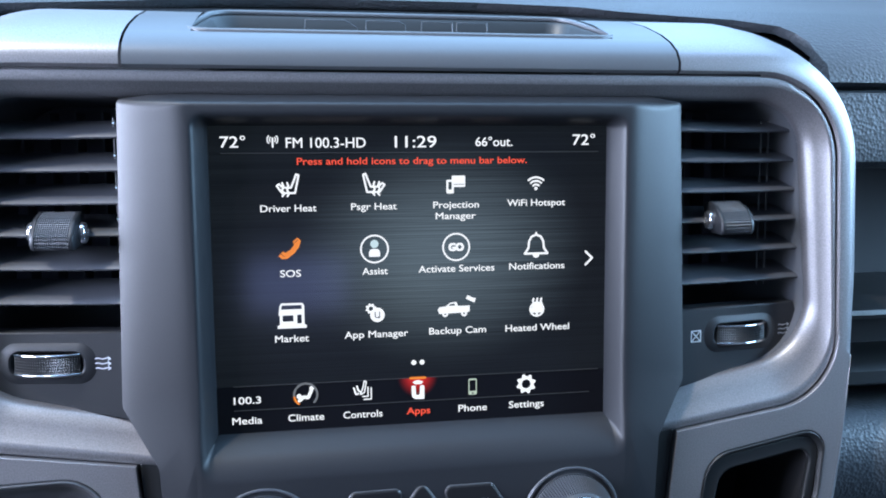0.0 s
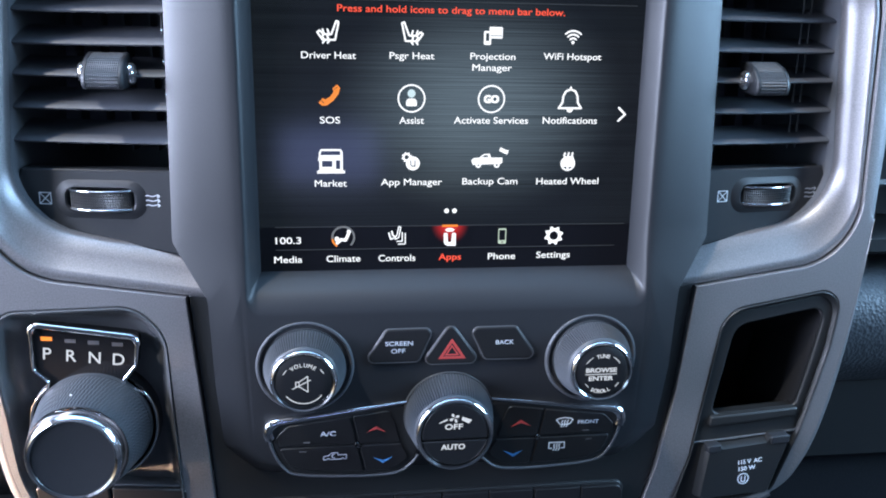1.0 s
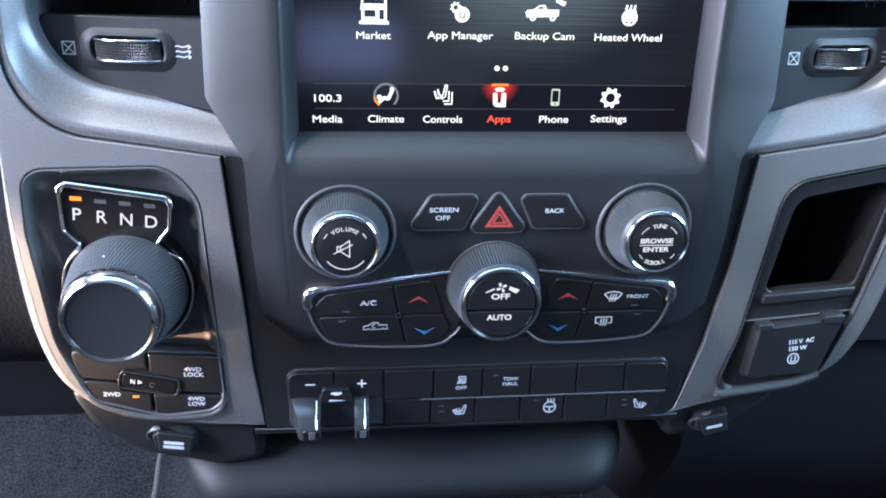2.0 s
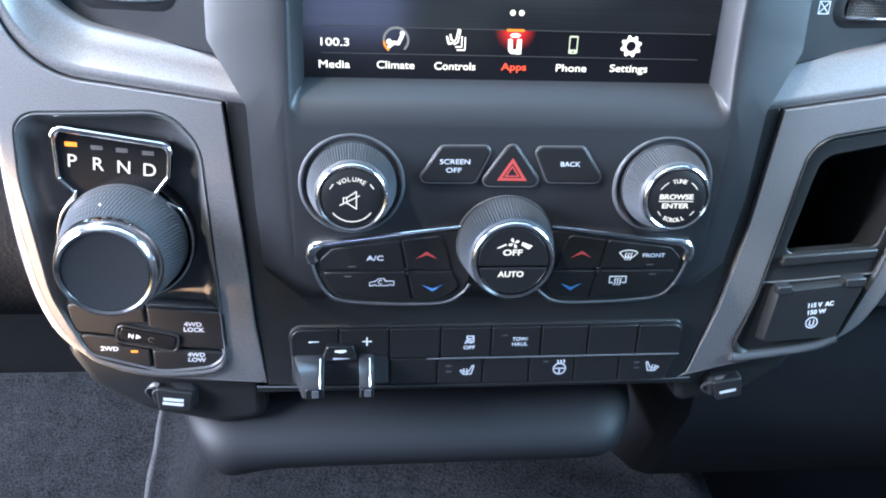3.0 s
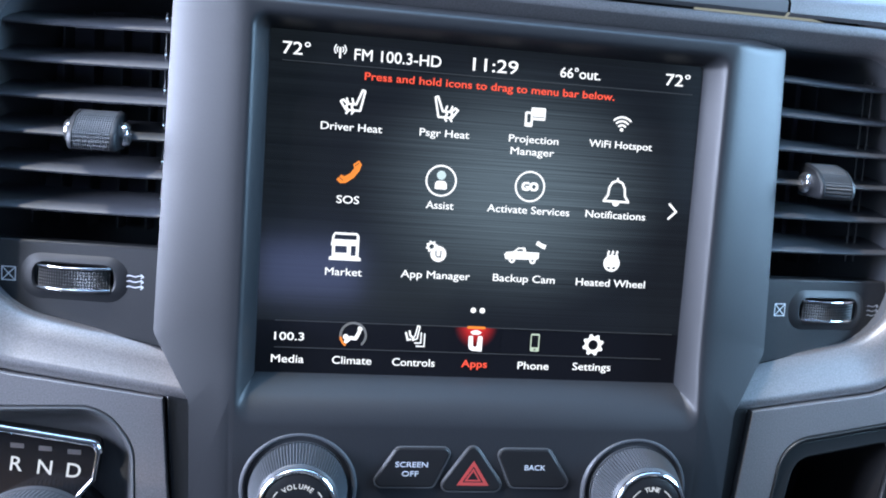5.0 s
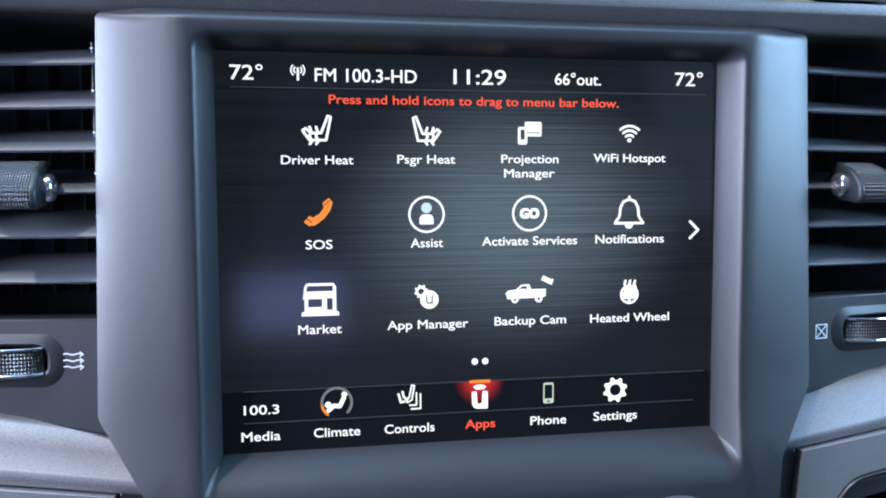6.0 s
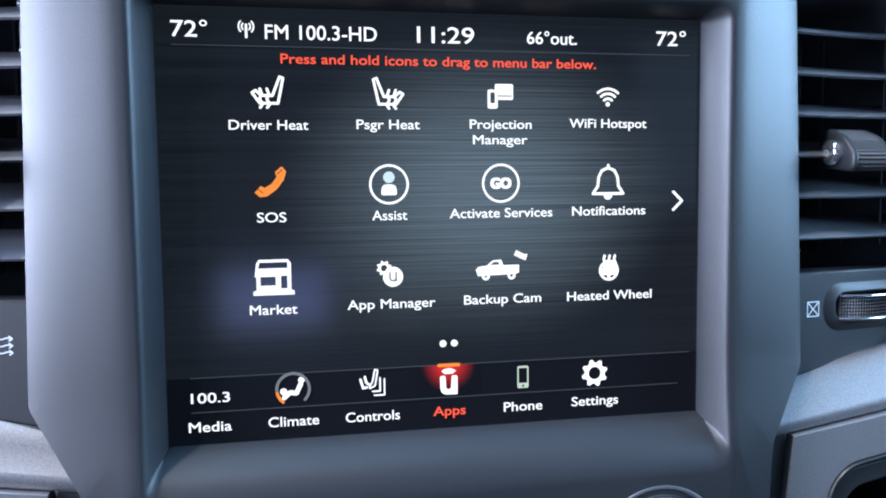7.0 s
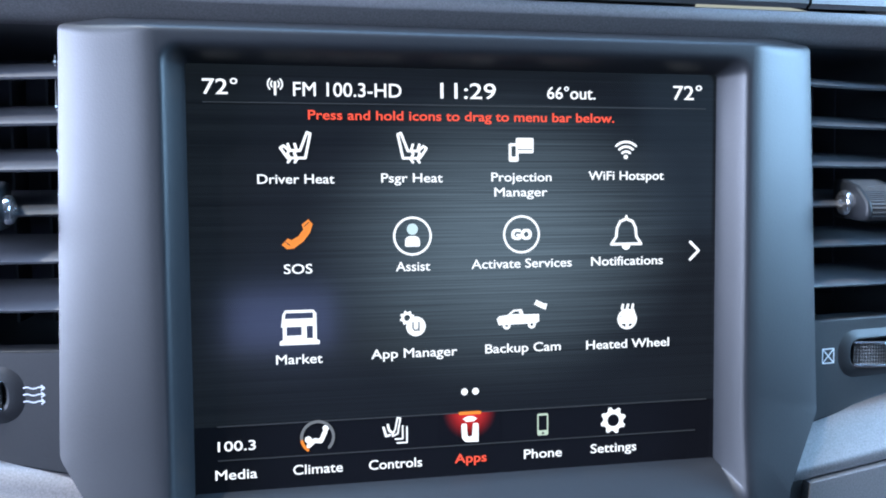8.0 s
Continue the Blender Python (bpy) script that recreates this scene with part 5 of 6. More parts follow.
        fill("arrow", [fl(ch) if s < 0 else mirror(ch)], CL(z) - 0.0025, col, climate, "red warmer arrow" if m > 0 else "blue cooler arrow")
    for z in (-0.1473, -0.1522):
        x = -0.0700 + (0.002 if z > -0.15 else 0.0)
        fill("indicator", [box(s * abs(x) / MM, z / MM, 3.2, 0.7)], CL(z) - 0.0025, LED_OFF, climate)
letters("A/C", -0.0580, -0.1430, CL(-0.143) - 0.0025, 0.0023, DIM, climate, width=0.0074, bold=0.00008)
letters("FRONT", 0.0690, -0.1424, CL(-0.142) - 0.0025, 0.0018, DIM, climate, width=0.0105, bold=0.00006)
car = [(-5.4, -1.6), (-5.4, 0.1), (-3.0, 0.6), (-1.6, 1.9), (1.2, 1.9), (1.5, 0.7), (5.4, 0.7), (5.4, -1.3), (4.4, -1.5), (3.6, -0.9), (2.8, -1.5), (-2.4, -1.5), (-3.3, -0.9), (-4.1, -1.6), (-5.4, -1.6)]
strokes("recirculation_symbol", [mm(car, -54.9, -155.3), mm(arc(-0.6, 0.2, 0.9, 60, 300, 8), -54.9, -155.3)], 0.00042, CL(-0.155) - 0.0025, DIM, climate)
strokes("windscreen_symbol", [mm([(-4.2, 1.0), (-3.0, 1.8), (0, 2.3), (3.0, 1.8), (4.2, 1.0), (2.2, -1.3), (-2.2, -1.3), (-4.2, 1.0)], 57.0, -142.0)] + [mm([(d + 0.4, 0.8), (d - 0.2, -0.2), (d + 0.3, -1.2), (d - 0.4, -2.6)], 57.0, -142.0) for d in (-1.3, 0, 1.3)], 0.00048, CL(-0.142) - 0.0025, WHITE, climate)
strokes("rear_window_symbol", [mm([(-3.9, 1.9), (3.9, 1.9), (3.9, -1.2), (2.4, -1.2)], 53.8, -155.2), mm([(-3.9, 1.9), (-3.9, -1.2), (-2.4, -1.2)], 53.8, -155.2)] + [mm([(d + 0.4, 1.0), (d - 0.2, 0.0), (d + 0.3, -1.0), (d - 0.4, -2.4)], 53.8, -155.2) for d in (-1.3, 0, 1.3)], 0.00048, CL(-0.155) - 0.0025, WHITE, climate)

# ---- switch bank ----
YS = -0.0058
bank = thing("switch_bank", (0, -0.004, -0.197), "two rows of black push switches in a black frame", "switch panel")
frame_out = rpoly([(-0.0982, -0.1815, 0.006), (0.0935, -0.1810, 0.005), (0.0925, -0.2010, 0.01), (0.0875, -0.2148, 0.004), (-0.0960, -0.2148, 0.004)], 6)
plate("frame", [frame_out], -0.0034, 0.006, PANEL, bank, 0.0012, rings=3)
UX = (-0.0970, -0.0745, -0.0508, -0.0265, -0.0022, 0.0220, 0.0452, 0.0698, 0.0922)
for i, (a, b) in enumerate(zip(UX, UX[1:])):
    lowz = -0.1984 if i > 1 else -0.1968
    pts = [(a + 0.0004, -0.1826, 0.0045 if i == 0 else 0.0006), (b - 0.0004, -0.1824, 0.004 if i == 7 else 0.0006), (b - 0.0004, lowz, 0.0006), (a + 0.0004, lowz, 0.0006)]
    plate("upper_switch", [rpoly(pts, 4)], YS, 0.005, BUTTON, bank, 0.0006)
LX = (-0.0275, -0.0055, 0.0175, 0.0400, 0.0625, 0.0872)
plate("blank_cover", [rpoly([(-0.0500, -0.1992, 0.0006), (-0.0279, -0.1992, 0.0006), (-0.0279, -0.2136, 0.0006), (-0.0500, -0.2136, 0.0006)], 3)], YS + 0.0008, 0.005, BUTTON, bank, 0.0005)
for i, (a, b) in enumerate(zip(LX, LX[1:])):
    pts = [(a + 0.0003, -0.1994, 0.0006), (b - 0.0003 + (0.003 if i == 4 else 0), -0.1993, 0.0006), (b - 0.0003, -0.2136, 0.002 if i == 4 else 0.0006), (a + 0.0003, -0.2136, 0.0006)]
    plate("lower_switch", [rpoly(pts, 4)], YS + 0.0003, 0.005, BUTTON, bank, 0.0006)
tube("divider_bead", [(-0.0330, YS - 0.0002, -0.1989), (0.0920, YS - 0.0002, -0.1986)], 0.0005, SOCKET, bank)
yp = YS - 0.0001
strokes("minus_symbol", [mm([(-2.2, 0), (2.2, 0)], -86.1, -188.6)], 0.0007, yp, WHITE, bank)
strokes("plus_symbol", [mm([(-2.0, 0), (2.0, 0)], -61.4, -188.8), mm([(0, -2.0), (0, 2.0)], -61.4, -188.8)], 0.0007, yp, WHITE, bank)
strokes("traction_symbol", [mm([(-1.6, 2.0), (-1.6, 3.4), (1.6, 3.4), (1.6, 2.0), (-1.6, 2.0)], -12.4, -190.2), mm([(-2.2, 0.6), (-0.8, 1.4), (0.6, 0.6), (2.0, 1.4)], -12.4, -190.2), mm([(-2.4, -0.4), (-1.0, 0.4), (0.4, -0.4), (1.8, 0.4)], -12.4, -190.2)], 0.0006, yp, DIM, bank)
letters("OFF", -0.0127, -0.1930, yp, 0.0018, DIM, bank, width=0.0056, bold=0.00006)
letters("TOW/", 0.0118, -0.1888, yp, 0.0018, DIM, bank, width=0.0076, bold=0.00004)
letters("HAUL", 0.0118, -0.1916, yp, 0.0018, DIM, bank, width=0.0076, bold=0.00004)
yq = YS + 0.0002
for x, sx in ((-13.2, 1), (79.6, -1)):
    strokes("seat_symbol", [mm([(sx * a * 0.72, b * 0.62) for a, b in seat], x, -206.2)] + [mm([(sx * a * 0.7, b * 0.6) for a, b in p], x, -205.8) for p in waves], 0.00055, yq, DIM, bank)
strokes("wheel_symbol", [mm(arc(0, 0, 3.0, 0, 360, 28), 32.6, -206.0), mm([(-3.0, 0.2), (3.0, 0.2)], 32.6, -206.0), mm([(0, 0), (0, -2.8)], 32.6, -206.0)] + [mm([(d, 3.4), (d + 0.4, 4.2), (d, 5.0)], 32.6, -206.2) for d in (-1.2, 0.3, 1.8)], 0.0007, yq, DIM, bank)
for x, z in ((4.3, -186.8), (-22.2, -203.4), (-22.0, -206.6), (25.6, -202.0), (71.4, -203.4), (71.8, -206.6)):
    fill("indicator", [box(x, z, 2.6, 0.8)], yq - 0.0003 if z > -195 else yq, LED_OFF, bank)

# ---- trailer brake lever ----
brake = thing("trailer_brake_lever", (-0.0745, -0.006, -0.2), "black trailer brake lever with two bright-edged prongs", "lever")
plate("slot_plate", [rpoly([(-0.0966, -0.1972, 0.001), (-0.0512, -0.1972, 0.001), (-0.0512, -0.2128, 0.001), (-0.0966, -0.2128, 0.003)], 4)], YS + 0.0012, 0.004, DEEP, brake, 0.0004)
for xc, w, wing in ((-0.0858, 0.0090, 0.0052), (-0.0617, 0.0068, 0.0)):
    x0, x1 = xc - w / 2, xc + w / 2
    side = [(-0.0040, -0.1955), (-0.0085, -0.1962), (-0.0145, -0.2002), (-0.0182, -0.2036), (-0.0195, -0.2054), (-0.0195, -0.2106), (-0.0178, -0.2118), (-0.0040, -0.2100)]
    cy, cz = -0.012, -0.2040
    shrink = lambda k: [(cy + (y - cy) * k, cz + (z - cz) * k) for y, z in side]
    flare = lambda y: wing * max(0.0, min(1.0, (y + 0.0205) / 0.014))
    loops = [[(x0 - flare(y) + 0.0002, y, z) for y, z in shrink(0.93)], [(x0 - flare(y), y, z) for y, z in shrink(0.97)], [(x0 - flare(y) + 0.0006, y, z) for y, z in side],
             [(x1 - 0.0006, y, z) for y, z in side], [(x1, y, z) for y, z in shrink(0.97)], [(x1 - 0.0002, y, z) for y, z in shrink(0.93)]]
    prong = loft("prong", loops, BRIGHT, brake, "dark bright-metal prong", cap=True, start_cap=True, smooth=35)
    plate("tip", [rpoly([(x0 + 0.0008, -0.2056, 0.0008), (x1 - 0.0004, -0.2056, 0.0008), (x1 - 0.0004, -0.2112, 0.0008), (x0 + 0.0008, -0.2112, 0.0008)], 3)], -0.0202, 0.002, GLOSS, prong, 0.0004, "glossy black tip")
    plate("inlay", [rpoly([(xc - 0.0010, -0.2062, 0.0005), (xc + 0.0020, -0.2062, 0.0005), (xc + 0.0020, -0.2100, 0.0005), (xc - 0.0010, -0.2100, 0.0005)], 3)], -0.0206, 0.001, SOCKET, prong, 0.0003)
    # Bright bead put in as the reflection along the prong's right edge.
    top_bead = [(x1 - 0.0018, y - 0.0004, z + 0.0002) for y, z in side[1:5]]
    tube("prong_glint", smooth_path(top_bead, 4, False), 0.0004, END_CAP, prong, label="bright bead standing for the reflection along the prong")
plate("bridge", [rpoly([(-0.0800, -0.1895, 0.002), (-0.0680, -0.1895, 0.002), (-0.0655, -0.1975, 0.001), (-0.0825, -0.1975, 0.001)], 4)], -0.0090, 0.006, BUTTON, brake, 0.0008)
fill("trailer_symbol", [mm([(-2.8, 0.7), (2.4, 0.9), (2.7, -0.2), (1.6, -0.5), (1.2, -0.9), (-1.0, -0.9), (-1.4, -0.5), (-2.8, -0.4)], -73.6, -192.2)], -0.0091, WHITE, brake)
fill("marker", [mm([(-3.8, 0.5), (3.8, 0.1), (3.8, -0.2), (-3.8, -0.5)], -73.4, -196.0)], -0.0091, DIM, brake)

# ---- gear selector ----
shifter = thing("gear_selector", (-0.165, 0, -0.14), "rotary gear selector knob with a lit letter display", "gear selector")
c0 = Vector((-0.166, -0.143))
hole = rpoly(LEFT_HOLE, 8)
inset = lambda k: [(c0.x + (p[0] - c0.x) * k, c0.y + (p[1] - c0.y) * (k * 0.98 + 0.02)) for p in hole]
loft("housing", [at_y(inset(1.012), 0.012), at_y(inset(1.0), -0.0030), at_y(inset(0.985), -0.0044), at_y(inset(0.965), -0.0036), at_y(inset(0.945), -0.0014), at_y(inset(0.92), 0.0010), at_y(inset(0.88), 0.0034), at_y(inset(0.83), 0.0052), at_y(inset(0.76), 0.0062)], SATIN, shifter, cap=True, smooth=50)
YD = -0.0022
disp = [(-0.1896, -0.0876, 0.0036), (-0.1434, -0.0952, 0.0036), (-0.1452, -0.1092, 0.002), (-0.1515, -0.1165, 0.002), (-0.1500, -0.1260), (-0.1840, -0.1240), (-0.1840, -0.1160, 0.002), (-0.1900, -0.1098, 0.002)]
disp_r = rpoly(disp, 5)
panel = plate("letter_display", [disp_r], YD, 0.015, GLOSS, shifter, 0.0005, "glossy black letter window")
kx, kz = -0.1660, -0.1385
corners = [(-0.1506, -0.1190, 0.0), (-0.1512, -0.1165, 0.0012), (-0.1452, -0.1092, 0.0020), (-0.1434, -0.0950, 0.0036), (-0.1896, -0.0874, 0.0036), (-0.1900, -0.1096, 0.0022), (-0.1840, -0.1160, 0.0012), (-0.1848, -0.1190, 0.0)]
edge = rpoly(corners, 6)
tube("chrome_edge", [(x, YD - 0.0006, z) for x, z in edge], 0.0008, CHROME, panel, label="polished chrome edge")
lip = [p for p in edge if p[1] > -0.1010]
tube("chrome_edge", [(x + 0.0002, YD - 0.0010, z - 0.0003) for x, z in lip], 0.0015, CHROME, panel, label="polished chrome edge")
ring = []
a_start, a_end = math.atan2(0.0195, 0.0154), math.atan2(0.0195, -0.0188) - 2 * math.pi
for i in range(81):
    u = i / 80
    a = a_start + (a_end - a_start) * u
    near = [max(0.0, 1 - d / 0.09) for d in (u, 1 - u)]
    r = 0.0282 - 0.0034 * near[0] ** 2 * (3 - 2 * near[0]) - 0.0011 * near[1] ** 2 * (3 - 2 * near[1])
    ring.append((kx + r * math.cos(a), YD + 0.0008 - 0.0014 * max(near), kz + r * math.sin(a)))
tube("base_bead", ring, 0.0007, CHROME, shifter, label="thin polished chrome bead")
lathe("well", kx, kz, [(0.0294, 0.013), (0.0292, 0.003), (0.0286, YD + 0.001), (0.0276, YD + 0.0012), (0.0262, 0.0035), (0.020, 0.004)], GLOSS, shifter, n=72, cap=False)
for ch, x, z in (("P", -183.4, -102.2), ("R", -173.1, -103.6), ("N", -163.0, -104.9), ("D", -152.6, -106.1)):
    letters(ch, x * MM, z * MM, YD - 0.0001, 0.0056, LIT, shifter, "gear_letter", 0.0, -6, 0.00004)
for i, (x, z) in enumerate(((-183.1, -95.2), (-173.0, -96.6), (-163.0, -97.7), (-152.6, -98.9))):
    fill("indicator", [mm([(-2.4, 1.2), (2.4, 0.8), (2.4, -1.0), (-2.4, -0.7)], x, z)], YD - 0.0001, AMBER if i == 0 else LED_OFF, shifter, "amber lit lamp" if i == 0 else "")
YF = -0.0355
grip = [(0.0262, -0.0005), (0.0262, -0.0030), (0.0258, -0.0045)]
lathe("skirt", kx, kz, grip, KNURL, shifter, cap=False)
lathe("grip", kx, kz, [(0.0257 - 0.0042 * (i / 12) ** 1.15, -0.0045 - 0.0235 * i / 12) for i in range(13)], KNURL, shifter, n=190, cross=True, knurl=0.00016, cap=False)
lathe("chrome_ring", kx, kz, [(0.0213, -0.0276), (0.0214, -0.0286), (0.0210, -0.0310), (0.0202, -0.0336), (0.0194, -0.0350), (0.0185, YF - 0.0002), (0.0175, YF + 0.0004), (0.0171, YF + 0.0018)], CHROME, shifter, cap=False, label="broad polished chrome ring")
lathe("cap", kx, kz, [(0.0174, YF + 0.0016), (0.0170, YF + 0.0009), (0.0120, YF + 0.0013), (0.0060, YF + 0.0016), (0.0001, YF + 0.0017)], SOFT_BLACK, shifter, cap=False)
fill("index_dot", [circle(-0.1690, -0.1149, 0.0005, 10)], -0.0205, WHITE, shifter)

# ---- four-wheel-drive switches ----
drive = thing("drive_mode_switches", (-0.16, -0.002, -0.188), "black drive mode switches with an amber lamp lit", "switch panel")
Y4 = -0.0030
plate("base", [rpoly([(-0.1960, -0.1672, 0.002), (-0.1258, -0.1728, 0.002), (-0.1252, -0.2040, 0.008), (-0.1560, -0.2066, 0.02), (-0.1890, -0.1958, 0.010)], 6)], -0.0012, 0.014, DEEP, drive, 0.0006)
for nm, pts in (("blank_key", [(-0.1952, -0.1682, 0.002), (-0.1618, -0.1706, 0.001), (-0.1614, -0.1786, 0.001), (-0.1735, -0.1788, 0.002), (-0.1752, -0.1846, 0.001), (-0.1928, -0.1824, 0.002)]),
                ("lock_key", [(-0.1606, -0.1709, 0.001), (-0.1264, -0.1738, 0.002), (-0.1258, -0.1936, 0.001), (-0.1474, -0.1914, 0.001), (-0.1474, -0.1858, 0.001), (-0.1604, -0.1800, 0.001)]),
                ("two_wheel_key", [(-0.1924, -0.1835, 0.002), (-0.1752, -0.1858, 0.001), (-0.1735, -0.1898, 0.001), (-0.1612, -0.1925, 0.001), (-0.1609, -0.2050, 0.002), (-0.1860, -0.1978, 0.010)]),
                ("low_key", [(-0.1600, -0.1928, 0.001), (-0.1478, -0.1930, 0.001), (-0.1258, -0.1946, 0.001), (-0.1262, -0.2032, 0.008), (-0.1600, -0.2054, 0.002)])):
    plate(nm, [rpoly(pts, 5)], Y4 - 0.0008, 0.004, BUTTON, drive, 0.0010, rings=3)
ca, sa = math.cos(radians(-13)), math.sin(radians(-13))
rot = lambda pts: [(-0.1612 + a * ca - b * sa, -0.1862 + a * sa + b * ca) for a, b in pts]
bar = rpoly([(-0.0126, 0.0034, 0.0018), (0.0126, 0.0034, 0.0018), (0.0126, -0.0034, 0.0018), (-0.0126, -0.0034, 0.0018)], 5)
plate("neutral_key", [rot(bar)], Y4 - 0.0014, 0.004, GLOSS, drive, 0.0008)
tube("neutral_rim", [(p[0], Y4 - 0.0012, p[1]) for p in rot(rpoly([(-0.0136, 0.0044, 0.0025), (0.0136, 0.0044, 0.0025), (0.0136, -0.0044, 0.0025), (-0.0136, -0.0044, 0.0025)], 5))], 0.0005, PANEL, drive, cyclic=True)
letters("N", -0.1684, -0.1846, Y4 - 0.0015, 0.0022, DIM, drive, turn=-13, bold=0.00008)
fill("pointer", [rot([(-0.0052, 0.0012), (-0.0030, 0.0), (-0.0052, -0.0012)])], Y4 - 0.0015, DIM, drive)
strokes("tow_symbol", [rot(arc(0.0016, -0.0002, 0.0012, 20, 300, 10))], 0.0003, Y4 - 0.0015, LED_OFF, drive)
yb = Y4 - 0.0009
letters("2WD", -0.1788, -0.1914, yb, 0.0021, DIM, drive, width=0.0078, turn=-4, bold=0.00006)
letters("4WD", -0.1407, -0.1794, yb, 0.0021, DIM, drive, width=0.0078, turn=-3, bold=0.00006)
letters("LOCK", -0.1404, -0.1822, yb, 0.0021, DIM, drive, width=0.0090, turn=-3, bold=0.00006)
letters("4WD", -0.1404, -0.1954, yb, 0.0021, DIM, drive, width=0.0078, turn=-3, bold=0.00006)
letters("LOW", -0.1402, -0.1982, yb, 0.0021, DIM, drive, width=0.0080, turn=-3, bold=0.00006)
edge_line = smooth_path([(-0.1905, -0.0010, -0.1915), (-0.1860, -0.0022, -0.1968), (-0.1720, -0.0028, -0.2026), (-0.1560, -0.0028, -0.2058), (-0.1340, -0.0028, -0.2046), (-0.1278, -0.0026, -0.1985), (-0.1272, -0.0018, -0.1880)], 6, False)
# Paler bead stands in for window light on the housing's bottom lip.
tube("lower_edge", edge_line, 0.0018, SATIN, drive)
fill("lamp", [box(-168.0, -193.2, 3.0, 1.1)], yb, AMBER, drive, "amber lit lamp")

# ---- pocket and power outlet ----
pocket = thing("storage_pocket", (0.165, 0, -0.14), "black open storage pocket with a raised sill", "storage pocket")
hole = rpoly(RIGHT_HOLE, 8)
c1 = Vector((0.165, -0.142))
inset = lambda k: [(c1.x + (p[0] - c1.x) * k, c1.y + (p[1] - c1.y) * (k * 0.97 + 0.03)) for p in hole]
mouth = rpoly([(0.1378, -0.1468, 0.004), (0.1462, -0.0985, 0.010), (0.1945, -0.0890, 0.006), (0.1900, -0.1150, 0.05), (0.1842, -0.1432, 0.004)], 8)
loft("rim", [at_y(inset(1.012), 0.012), at_y(inset(1.0), -0.0034), at_y(inset(0.985), -0.0046), at_y(inset(0.97), -0.0044), at_y(inset(0.945), -0.0020)], PANEL, pocket, smooth=50)
plate("surround", [inset(0.95), mouth], -0.0022, 0.0030, PANEL, pocket, 0.0010, rings=3)
deep = [(0.165 + (p[0] - 0.165) * 0.94, -0.122 + (p[1] + 0.122) * 0.95) for p in mouth]
loft("cavity", [at_y(mouth, 0.0004), at_y([(x, z - 0.030) for x, z in deep], 0.062)], CAVITY, pocket, cap=True)
plate("sill", [rpoly([(0.1370, -0.1470, 0.0012), (0.1846, -0.1434, 0.0012), (0.1832, -0.1486, 0.0012), (0.1358, -0.1530, 0.0018)], 4)], -0.0046, 0.01, PANEL, pocket, 0.0012)
tube("seam_bead", [(0.1275, -0.0022, -0.1622), (0.1500, -0.0024, -0.1606), (0.1870, -0.0022, -0.1572)], 0.0006, SOCKET, pocket)
bottom = smooth_path([(0.1205, -0.0040, -0.2020), (0.1240, -0.0042, -0.2023), (0.1450, -0.0042, -0.1997), (0.1620, -0.0042, -0.1968), (0.1735, -0.0038, -0.1922)], 5, False)
# Bead coloured lighter than the pocket, for the sheen on its lower edge.
tube("lower_bead", bottom, 0.0024, SATIN, pocket)
outlet = thing("power_outlet", (0.155, -0.006, -0.175), "black hinged cover of a household power outlet", "power outlet")
cover_pts = [(0.1318, -0.1930, 0.002), (0.1350, -0.1640, 0.004), (0.1392, -0.1612, 0.002), (0.1430, -0.1628, 0.001), (0.1680, -0.1600, 0.001), (0.1695, -0.1578, 0.001), (0.1800, -0.1570, 0.002), (0.1795, -0.1640, 0.004), (0.1718, -0.1905, 0.003)]
co_r = rpoly(cover_pts, 4)
c2 = Vector((0.155, -0.176))
sh = lambda k: [(c2.x + (p[0] - c2.x) * k, c2.y + (p[1] - c2.y) * k) for p in co_r]
loft("flap", [at_y(sh(1.02), 0.0), at_y(sh(1.01), -0.0030), at_y(sh(0.95), -0.0072), at_y(sh(0.92), -0.0078)], PANEL, outlet, cap=True, smooth=30)
for xa, xb, za in ((0.1350, 0.1425, -0.1630), (0.1690, 0.1795, -0.1592)):
    plate("hinge_lug", [rpoly([(xa, za + 0.0014, 0.001), (xb, za + 0.0022, 0.001), (xb - 0.0006, za - 0.0024, 0.001), (xa + 0.0004, za - 0.0030, 0.001)], 3)], -0.0086, 0.006, SOFT_BLACK, outlet, 0.0007)
yo = -0.0079
letters("115 V  AC", 0.1590, -0.1712, yo, 0.0023, WHITE, outlet, width=0.0128, turn=6, bold=0.00008)
letters("150 W", 0.1578, -0.1752, yo, 0.0023, WHITE, outlet, width=0.0092, turn=6, bold=0.00008)
strokes("plug_symbol", [mm(arc(0, 0, 2.9, 0, 360, 24), 156.3, -181.2), mm([(-1.0, 1.2), (-1.0, -0.8)], 156.3, -181.2), mm([(1.0, 1.4), (1.0, -0.6)], 156.3, -181.2), mm(arc(0, -0.6, 1.2, 200, 340, 8), 156.3, -181.2)], 0.0006, yo, WHITE, outlet)

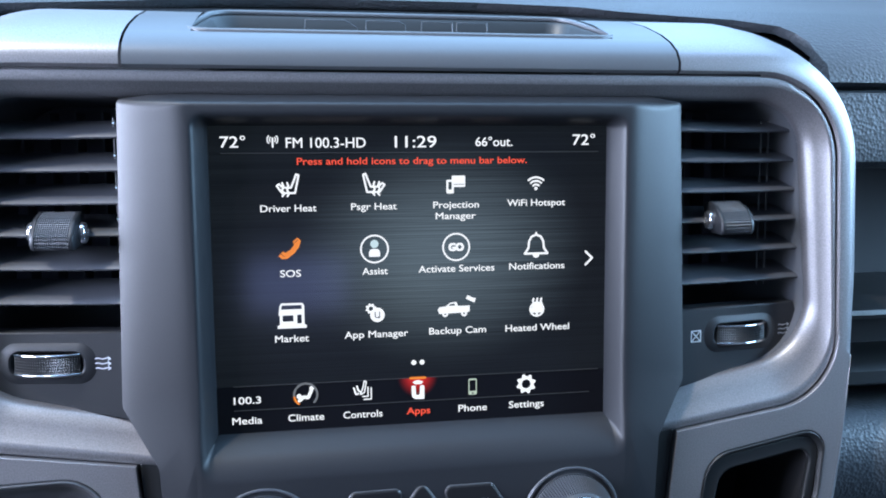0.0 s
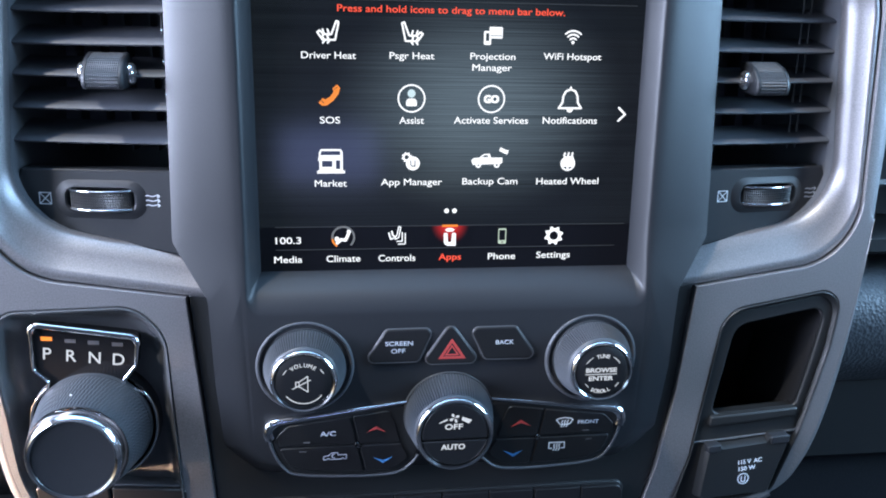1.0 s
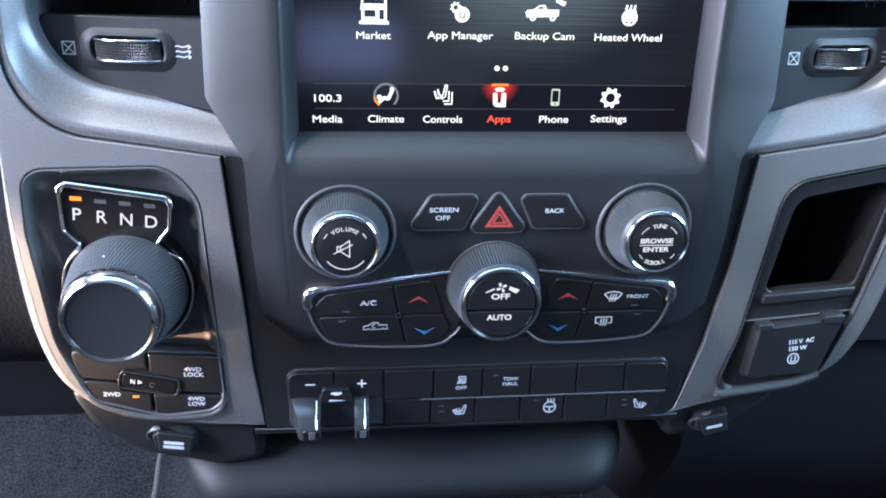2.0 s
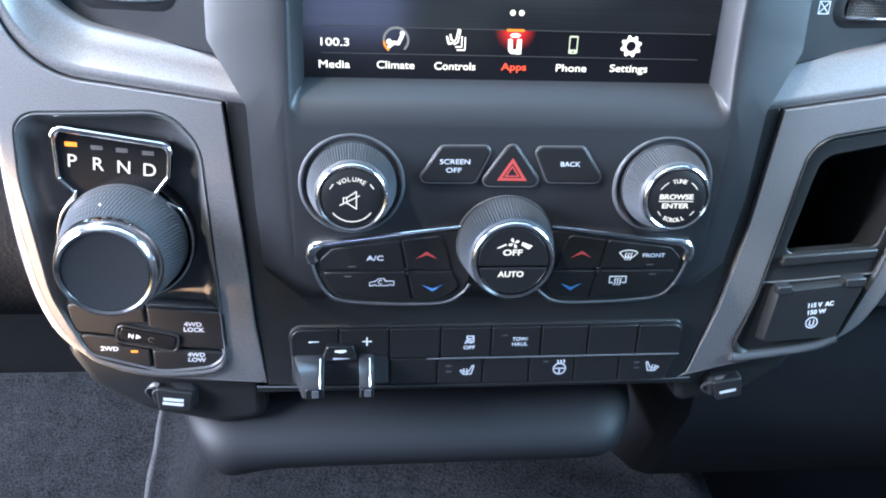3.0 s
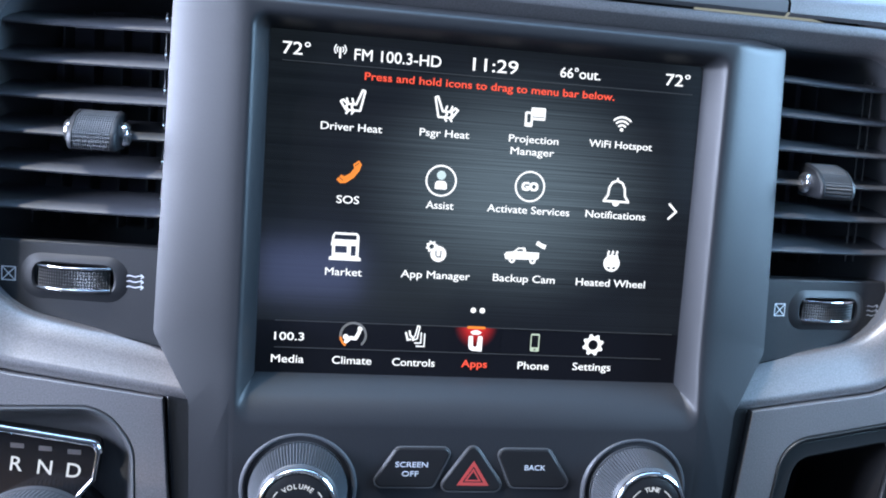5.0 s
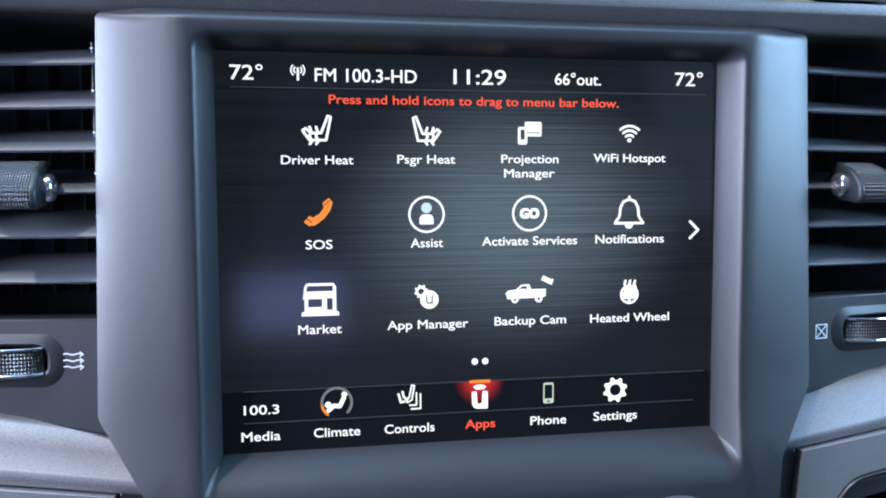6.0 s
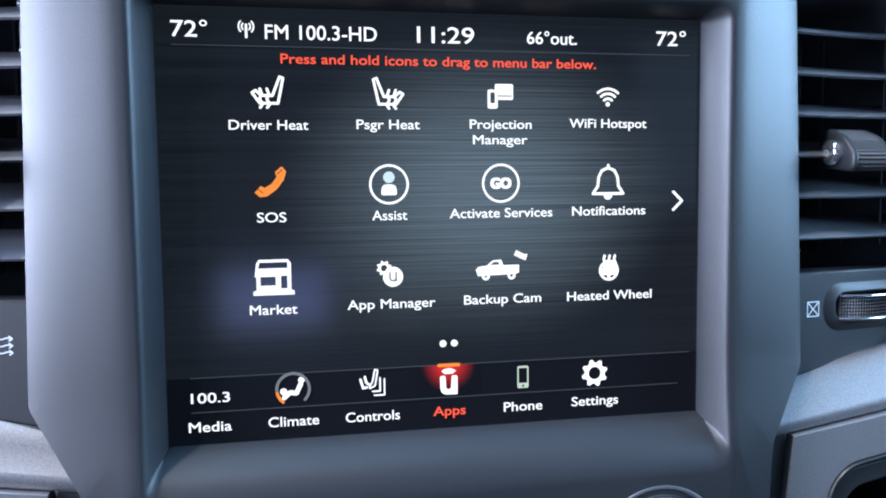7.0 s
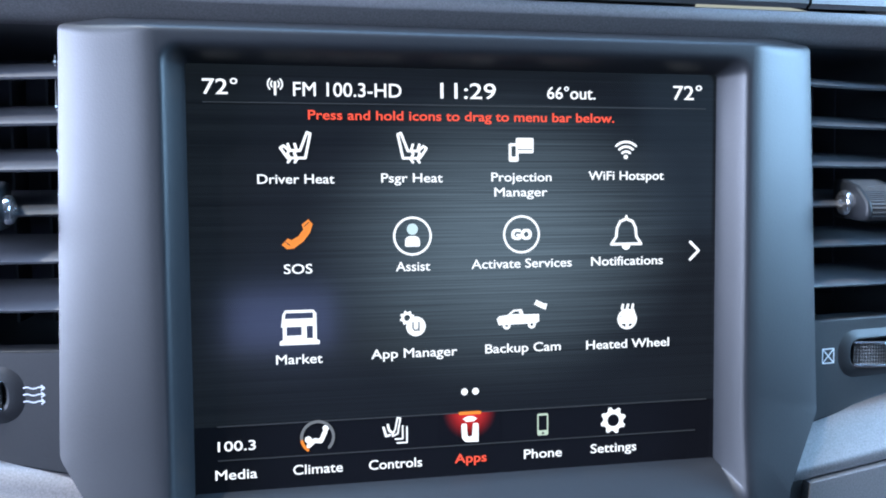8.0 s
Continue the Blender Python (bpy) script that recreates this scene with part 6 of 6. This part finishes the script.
# ---- sockets under the lower edge ----
for sx, x, z, w in ((-1, -0.1545, -0.2215, 0.023), (1, 0.1225, -0.2230, 0.020)):
    sock = thing("accessory_socket", (x, 0.006, z), "black accessory socket cap under the dash edge", "power socket", "sockets under the dash")
    body = rpoly([(x - w / 2, z + 0.0060, 0.004), (x + w / 2, z + 0.0060, 0.003), (x + w / 2, z - 0.0065, 0.003), (x - w / 2 + 0.003, z - 0.0065, 0.003)], 5)
    loft("housing", [at_y([(x + (p[0] - x) * 1.25, z + (p[1] - z) * 1.2) for p in body], 0.030), at_y([(x + (p[0] - x) * 1.1, z + (p[1] - z) * 1.1) for p in body], 0.010), at_y(body, 0.003), at_y([(x + (p[0] - x) * 0.85, z + (p[1] - z) * 0.8) for p in body], 0.0)], SOFT_BLACK, sock, cap=True)
    tilt = radians(-8 if sx < 0 else 12)
    turned = lambda pts: [(x + a * math.cos(tilt) - b * math.sin(tilt), z + a * math.sin(tilt) + b * math.cos(tilt)) for a, b in pts]
    flap = turned(rpoly([(-w * 0.34, 0.0058, 0.0012), (w * 0.44, 0.0050, 0.0012), (w * 0.42, -0.0056, 0.0012), (-w * 0.24, -0.0062, 0.0012)], 4))
    cap = plate("cap", [flap], -0.0020, 0.006, PANEL, sock, 0.0010, rings=3)
    ridge = turned([(-w * 0.30, 0.0058), (-w * 0.46, 0.0048), (-w * 0.52, 0.0012), (-w * 0.48, -0.0030)] if sx < 0 else [(-w * 0.02, 0.0062), (-w * 0.34, 0.0046), (-w * 0.50, 0.0014), (-w * 0.40, -0.0040)])
    path = smooth_path([(p[0], 0.0004 + 0.0012 * i, p[1]) for i, p in enumerate(ridge)], 5, False)
    # Ridge made paler than the housing, to carry the light on its corner.
    loft("pale_ridge", [[(px + 0.0019 * f * math.cos(a * math.pi / 6), py - 0.0014 * f * math.sin(a * math.pi / 6), pz + 0.0019 * f * math.cos(a * math.pi / 6)) for a in range(12)] for (px, py, pz), f in zip(path, [0.35 + 0.65 * math.sin(math.pi * min(1.0, 0.15 + i / (len(path) - 1))) for i in range(len(path))])], SATIN, sock, "satin grey ridge, paler for the light on the corner", cap=True, start_cap=True, smooth=60)
    for dz, ww in (((0.0004, 0.0095), (-0.0020, 0.0098)) if sx < 0 else ((-0.0012, 0.0085),)):
        bar_pts = [(-ww / 2 + 0.001, dz + 0.0008), (ww / 2 + 0.001, dz + 0.0008), (ww / 2 + 0.001, dz - 0.0008), (-ww / 2 + 0.001, dz - 0.0008)]
        fill("print_bar", [turned(bar_pts)], -0.0022, DIM, cap)
plate("lower_guard", [rpoly([(-0.2060, -0.1880, 0.006), (-0.1120, -0.2130, 0.002), (-0.1100, -0.2380, 0.008), (-0.1330, -0.2410, 0.015), (-0.1680, -0.2320, 0.02), (-0.1920, -0.2160, 0.02)], 6)], 0.0040, 0.03, PANEL, under, 0.005, rings=4)

plate("lower_guard", [rpoly([(0.0985, -0.2140, 0.002), (0.1650, -0.2010, 0.004), (0.1560, -0.2150, 0.01), (0.1360, -0.2300, 0.012), (0.1000, -0.2370, 0.006)], 6)], 0.0060, 0.03, PANEL, under, 0.005, rings=4)
